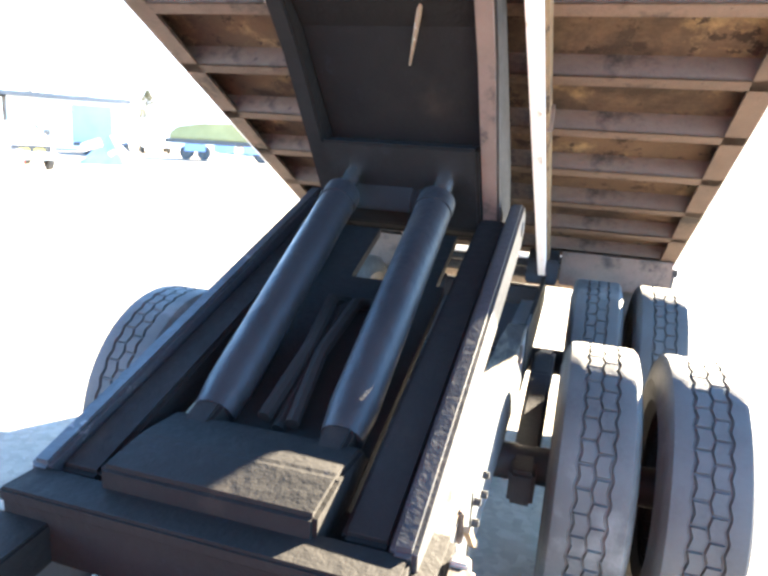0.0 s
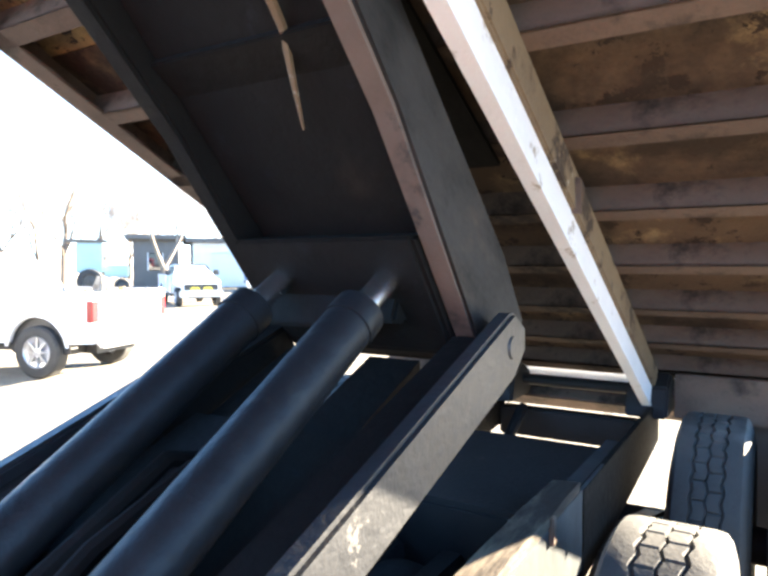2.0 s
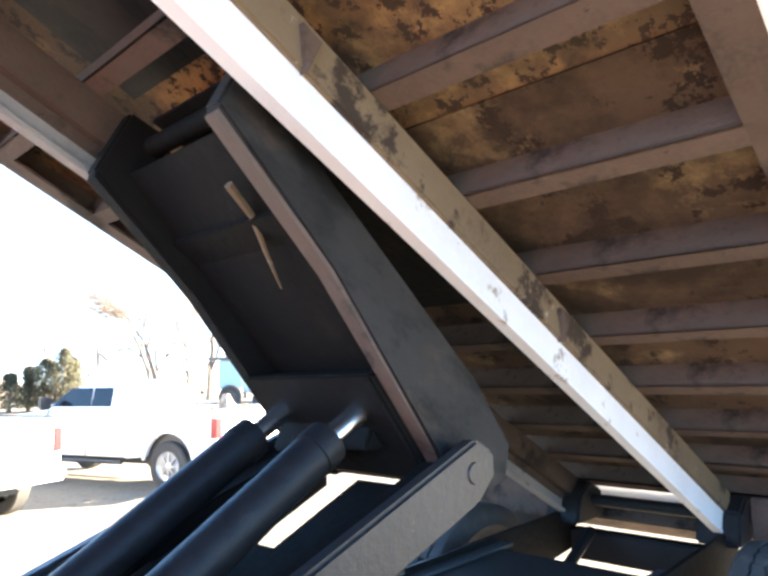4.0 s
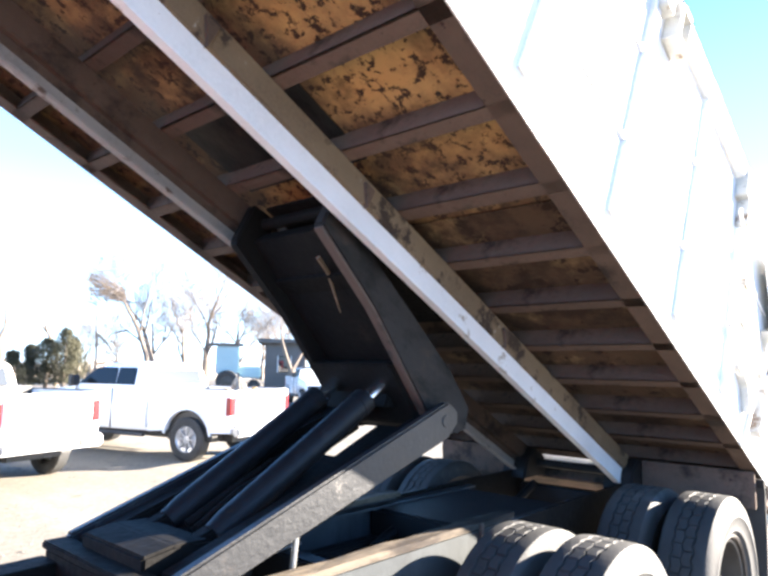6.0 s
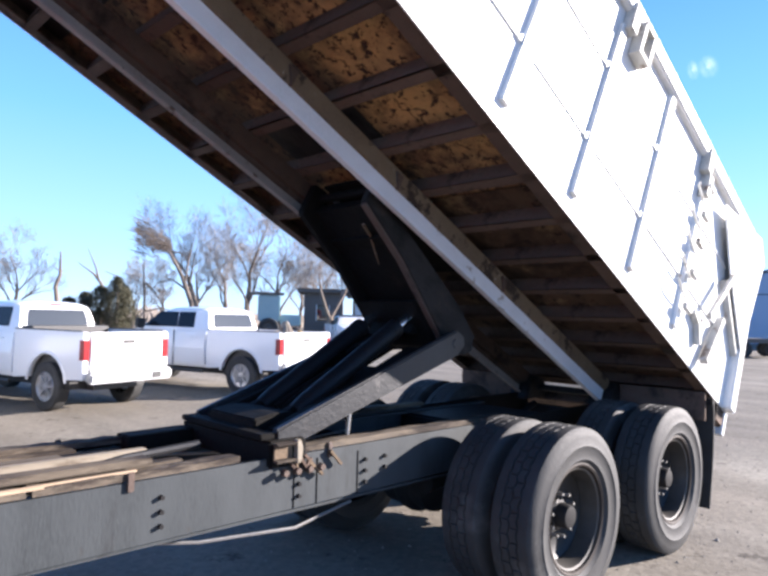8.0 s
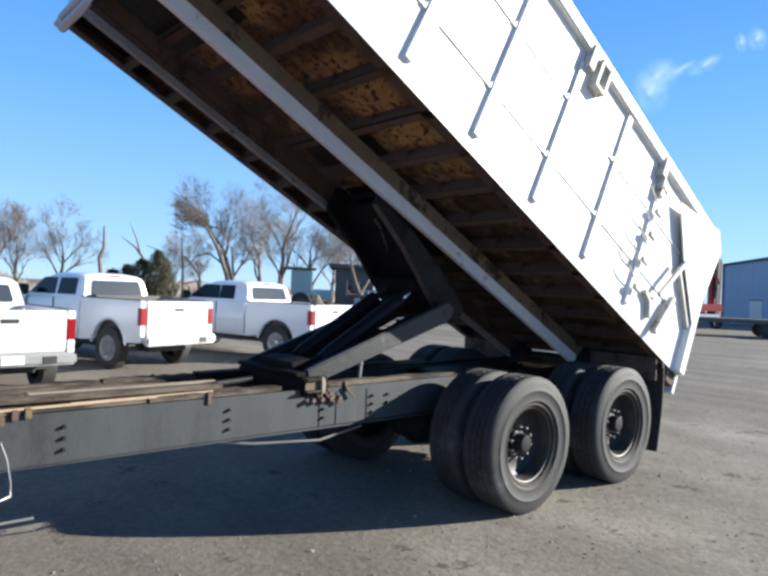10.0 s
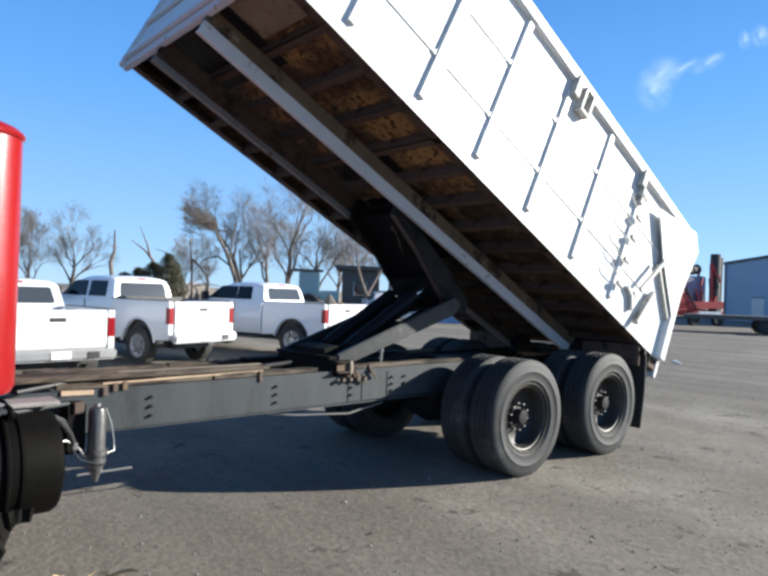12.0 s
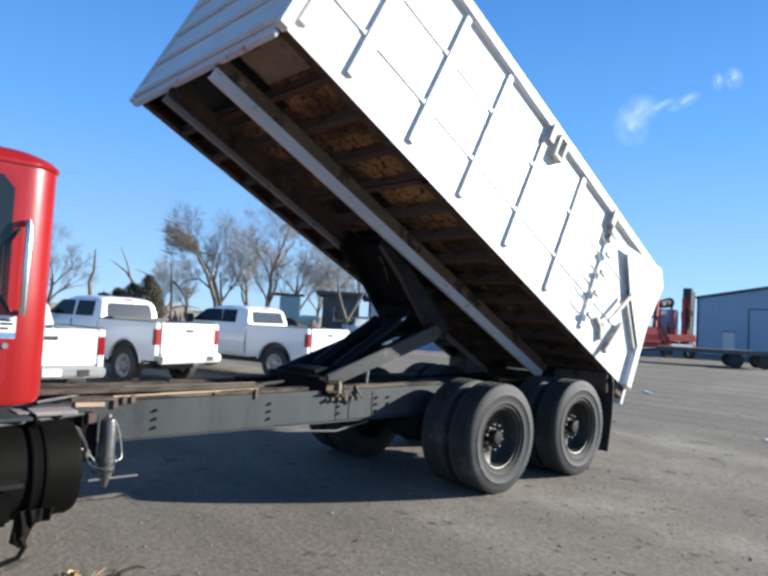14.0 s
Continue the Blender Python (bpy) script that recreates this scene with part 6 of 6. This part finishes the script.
snag = empty("dead_tree", pose(x, y, 0, 0, 0, -22), "small dead tree with crooked bare limbs", "tree")
part("trunk", tube(B(), [(0.3, 0, -0.1), (0.25, 0, 2.2), (-0.35, 0.1, 3.7), (-0.9, 0, 4.4), (-2.0, 0, 5.2)], [0.18, 0.15, 0.12, 0.08, 0.02], 7), BARK, snag)
part("limb", tube(B(), [(-0.5, 0, 3.9), (-0.75, 0.1, 4.9), (-1.35, 0.1, 6.3)], [0.09, 0.06, 0.02], 6), BARK, snag)
part("limb", tube(B(), [(0.2, 0, 2.4), (0.95, 0.1, 3.6), (0.75, 0.1, 4.3), (-0.1, 0.1, 4.6)], [0.09, 0.08, 0.05, 0.02], 6), BARK, snag)
x, y = polar(22.6, 60)
snag = empty("dead_tree", pose(x, y, 0, 0, 0, -24), "broken pointed dead trunk with drooping limbs", "tree")
part("trunk", tube(B(), [(0, 0, -0.1), (-0.1, 0, 3.4), (-0.25, 0, 5.6)], [0.10, 0.10, 0.03], 7), BARK, snag)
part("limb", tube(B(), [(0, 0, 4.0), (0.7, 0.1, 3.3), (1.5, 0.1, 2.0)], [0.12, 0.08, 0.02], 6), BARK, snag)
part("limb", tube(B(), [(0, 0, 1.6), (1.2, 0.1, 1.9), (2.4, 0.1, 1.7)], [0.08, 0.06, 0.02], 6), BARK, snag)

# evergreens: trunk with many needle clumps
def conifer(x, y, h, w, seed):
    rnd = random.Random(seed)
    root = empty("evergreen_tree", pose(x, y, 0), "dense dark green evergreen with a ragged outline", "tree", "evergreens behind the pickups")
    part("trunk", tube(B(), [(0, 0, -0.1), (0, 0, h * 0.95)], [0.16, 0.02], 7), BARK, root)
    verts, faces = [], []
    for k in range(2200):
        z = rnd.uniform(0.08, 1.0) ** 0.9
        rad = w * (1 - z) ** 0.45 * math.sqrt(rnd.uniform(0.1, 1)) * (0.85 + 0.25 * math.sin(5 * z + seed) + 0.2 * math.sin(11 * z + 2 * seed))
        a = rnd.uniform(0, math.tau)
        c = Vector((rad * math.cos(a), rad * math.sin(a), z * h))
        s = rnd.uniform(0.12, 0.30)
        out = Vector((math.cos(a), math.sin(a), rnd.uniform(-0.2, 0.7))).normalized()
        side = out.cross(Vector((0, 0, 1))).normalized()
        for t in range(3):
            d = (out + Vector((rnd.gauss(0, .5), rnd.gauss(0, .5), rnd.gauss(0, .5)))).normalized()
            i = len(verts)
            verts += [tuple(c - side * s * 0.16), tuple(c + side * s * 0.16), tuple(c + d * s)]
            faces.append((i, i + 1, i + 2))
    me = bpy.data.meshes.new("crown")
    me.from_pydata(verts, [], faces)
    me.materials.append(PINE)
    part("crown", None, None, root, data=me)


for az, dist, h, w, seed in ((17.3, 50, 2.35, 2.0, 1), (18.4, 52, 2.8, 1.3, 2), (19.5, 50, 3.2, 1.5, 3), (20.7, 49, 3.8, 1.5, 4), (21.2, 51, 3.3, 1.2, 5), (49.0, 60, 4.5, 1.8, 6)):
    x, y = polar(az, dist)
    conifer(x, y, h, w, seed)

# far low scrub line at the yard's edge
verts, faces = [], []
rnd = random.Random(8)
for k in range(9000):
    az = rnd.uniform(-10, 80)
    dist = rnd.uniform(85, 120)
    x, y = polar(az, dist)
    h = rnd.uniform(0.6, 2.6) * (0.6 + 0.4 * math.sin(az * 0.9))
    i = len(verts)
    dx, dy = rnd.gauss(0, 0.5), rnd.gauss(0, 0.5)
    verts += [(x - 0.5, y, -0.02), (x + 0.5, y, -0.02), (x + dx, y + dy, abs(h))]
    faces.append((i, i + 1, i + 2))
me = bpy.data.meshes.new("scrub")
me.from_pydata(verts, [], faces)
me.materials.append(TWIG)
tagged(part("scrub", None, None, data=me), "dry brown scrub along the far yard edge", "scrub", kind="stuff")

# ---- litter on the ground ----
rnd = random.Random(5)
verts, faces = [], []
for k in range(9000):
    if k < 6500:
        x, y = rnd.uniform(-7, 9), rnd.uniform(-5, 8)
    else:
        x, y = rnd.uniform(2, 22), rnd.uniform(-6, 14)
    s = rnd.uniform(0.004, 0.013) * (2.0 if rnd.random() < 0.03 else 1)
    a = rnd.uniform(0, math.tau)
    i = len(verts)
    verts += [(x + s * math.cos(a + q * math.tau / 4) * rnd.uniform(.7, 1.3), y + s * math.sin(a + q * math.tau / 4) * rnd.uniform(.7, 1.3), -0.001) for q in range(4)]
    verts.append((x + rnd.gauss(0, s * .3), y + rnd.gauss(0, s * .3), s * rnd.uniform(0.5, 1.0)))
    faces += [(i + q, i + (q + 1) % 4, i + 4) for q in range(4)]
me = bpy.data.meshes.new("gravel")
me.from_pydata(verts, [], faces)
me.materials.append(material("loose_gravel", (0.10, 0.095, 0.09), (0.30, 0.28, 0.25), 30.0, 0.9, bump=0.0))
tagged(part("loose_gravel", None, None, data=me), "small loose stones scattered over the yard", "gravel", kind="stuff")


def straw_heap(x, y, n, spread, seed, label):
    rnd = random.Random(seed)
    root = empty("straw_debris", pose(x, y, 0), label, "debris")
    for k in range(n):
        a = rnd.gauss(0.15, 0.5)
        l = rnd.uniform(0.10, 0.42)
        px, py = rnd.gauss(0, spread), rnd.gauss(0, spread * 0.25)
        z = rnd.uniform(0.006, 0.05)
        d = Vector((math.cos(a), math.sin(a), 0)) * l / 2
        c = Vector((px, py, z))
        w = rnd.uniform(0.0015, 0.005)
        mid = c + Vector((rnd.gauss(0, .01), rnd.gauss(0, .01), rnd.uniform(0, .015)))
        bm = B()
        tube(bm, [c - d, mid, c + d], [w * 0.6, w, w * 0.4], 5)
        part("stalk", bm, STRAW if rnd.random() < 0.7 else BARK, root)


def husks(x, y, n, spread, seed):
    """Curled dry husks lying in a loose clump."""
    rnd = random.Random(seed)
    root = empty("husk_clump", pose(x, y, 0), "clump of dry golden husks on the gravel", "debris")
    for k in range(n):
        bm = B()
        a, l, w = rnd.uniform(-0.9, 0.9), rnd.uniform(0.08, 0.24), rnd.uniform(0.012, 0.03)
        px, py, z = rnd.gauss(0, spread), rnd.gauss(0, spread * 0.35), rnd.uniform(0.01, 0.06)
        d, q = Vector((math.cos(a), math.sin(a), 0)), Vector((-math.sin(a), math.cos(a), 0))
        rows = []
        for i in range(6):
            f = i / 5
            ww = w * math.sin(math.pi * (0.08 + 0.86 * f))
            c = Vector((px, py, z + 0.03 * math.sin(math.pi * f + k))) + d * l * (f - 0.5) + q * 0.02 * math.sin(3 * f + k)
            rows.append([bm.verts.new(c + q * ww * e + Vector((0, 0, abs(e) * ww * 0.7 + t))) for e, t in ((-1, 0), (0, 0), (1, 0), (1, 0.002), (0, 0.002), (-1, 0.002))])
        for u, v in zip(rows, rows[1:]):
            for i in range(6):
                bm.faces.new((u[i], u[(i + 1) % 6], v[(i + 1) % 6], v[i]))
        bm.faces.new(rows[0][::-1])
        bm.faces.new(rows[-1])
        part("husk", bm, STRAW if rnd.random() < 0.65 else FLANGE, root, smooth=True)


husks(-3.88, -1.17, 44, 0.13, 9)
straw_heap(-3.92, -1.20, 44, 0.17, 3, "heap of dry yellow stalks and splintered wood on gravel")
for p0, p1, w, mt in (((-4.07, -1.57, 0.008), (-3.68, -1.38, 0.012), 0.012, STRAW), ((-3.80, -1.28, 0.01), (-3.40, -1.53, 0.012), 0.012, BARK), ((-3.64, -1.24, 0.015), (-3.47, -1.33, 0.02), 0.05, BARK), ((-3.62, -1.14, 0.01), (-3.44, -1.27, 0.014), 0.02, BARK), ((-2.81, -2.45, 0.008), (-2.54, -2.28, 0.012), 0.010, OLDPLANK), ((11.8, 2.7, 0.01), (12.3, 3.1, 0.02), 0.06, LABELWHITE), ((6.25, -1.66, 0.01), (6.33, -1.6, 0.03), 0.05, LABELWHITE), ((-1.97, -1.42, 0.008), (-1.87, -1.44, 0.01), 0.016, BARK), ((3.0, 5.2, 0.01), (3.2, 5.1, 0.02), 0.06, LABELWHITE)):
    ob = part("scrap", bar(B(), p0, p1, w, w * 0.5), mt)
    tagged(ob, "small scrap of wood lying on the gravel" if mt is not LABELWHITE else "small pale scrap lying on the gravel", "debris")

# thin wisps of cloud, far up
cm = bpy.data.materials.new("thin_cloud")
cm.use_nodes = True
ct = cm.node_tree
cb = ct.nodes.new("ShaderNodeMixShader")
ctl = ct.nodes.new("ShaderNodeBsdfTranslucent")
ctl.inputs["Color"].default_value = (0.9, 0.9, 0.92, 1)
ct.links.new(ct.nodes.new("ShaderNodeBsdfTransparent").outputs[0], cb.inputs[1])
ct.links.new(ctl.outputs[0], cb.inputs[2])
ct.links.new(cb.outputs[0], ct.nodes["Material Output"].inputs["Surface"])
cn = ct.nodes.new("ShaderNodeTexNoise")
cn.inputs["Scale"].default_value, cn.inputs["Detail"].default_value, cn.inputs["Roughness"].default_value = 2.2, 6, 0.6
cg = ct.nodes.new("ShaderNodeTexCoord")
cr = ct.nodes.new("ShaderNodeMapRange")
cr.inputs["From Min"].default_value, cr.inputs["From Max"].default_value, cr.inputs["To Max"].default_value = 0.30, 0.75, 0.28
ct.links.new(cg.outputs["Generated"], cn.inputs["Vector"])
ct.links.new(cn.outputs["Fac"], cr.inputs["Value"])
cs = ct.nodes.new("ShaderNodeTexGradient")
cs.gradient_type = "SPHERICAL"
cmap = ct.nodes.new("ShaderNodeMapping")
cmap.inputs["Location"].default_value = (-1, -1, 0)
cmap.inputs["Scale"].default_value = (2, 2, 0)
ct.links.new(cg.outputs["Generated"], cmap.inputs["Vector"])
ct.links.new(cmap.outputs[0], cs.inputs["Vector"])
mu = ct.nodes.new("ShaderNodeMath")
mu.operation = "MULTIPLY"
ct.links.new(cs.outputs["Fac"], mu.inputs[0])
ct.links.new(cr.outputs[0], mu.inputs[1])
ct.links.new(mu.outputs[0], cb.inputs[0])
for az, el, w, h, lean in ((64.1, 18.1, 140, 110, -20), (63.6, 16.9, 110, 140, -30), (65.6, 18.3, 130, 30, -27), (67.6, 18.6, 110, 42, -25), (70.1, 19.9, 34, 60, -10), (71.2, 20.0, 56, 70, -20)):
    dist = 2200
    c = Vector((math.sin(radians(az)) * math.cos(radians(el)), math.cos(radians(az)) * math.cos(radians(el)), math.sin(radians(el)))) * dist
    bm = B()
    for sx, sy in ((-1, -1), (1, -1), (1, 1), (-1, 1)):
        bm.verts.new((sx * w / 2, sy * h / 2, 0))
    bm.faces.new(bm.verts)
    ob = part("cloud", bm, cm)
    ob.matrix_basis = look(c, (0, 0, 0), lean)
    tagged(ob, "thin white wisp of cloud in a clear sky", "cloud", kind="structure")
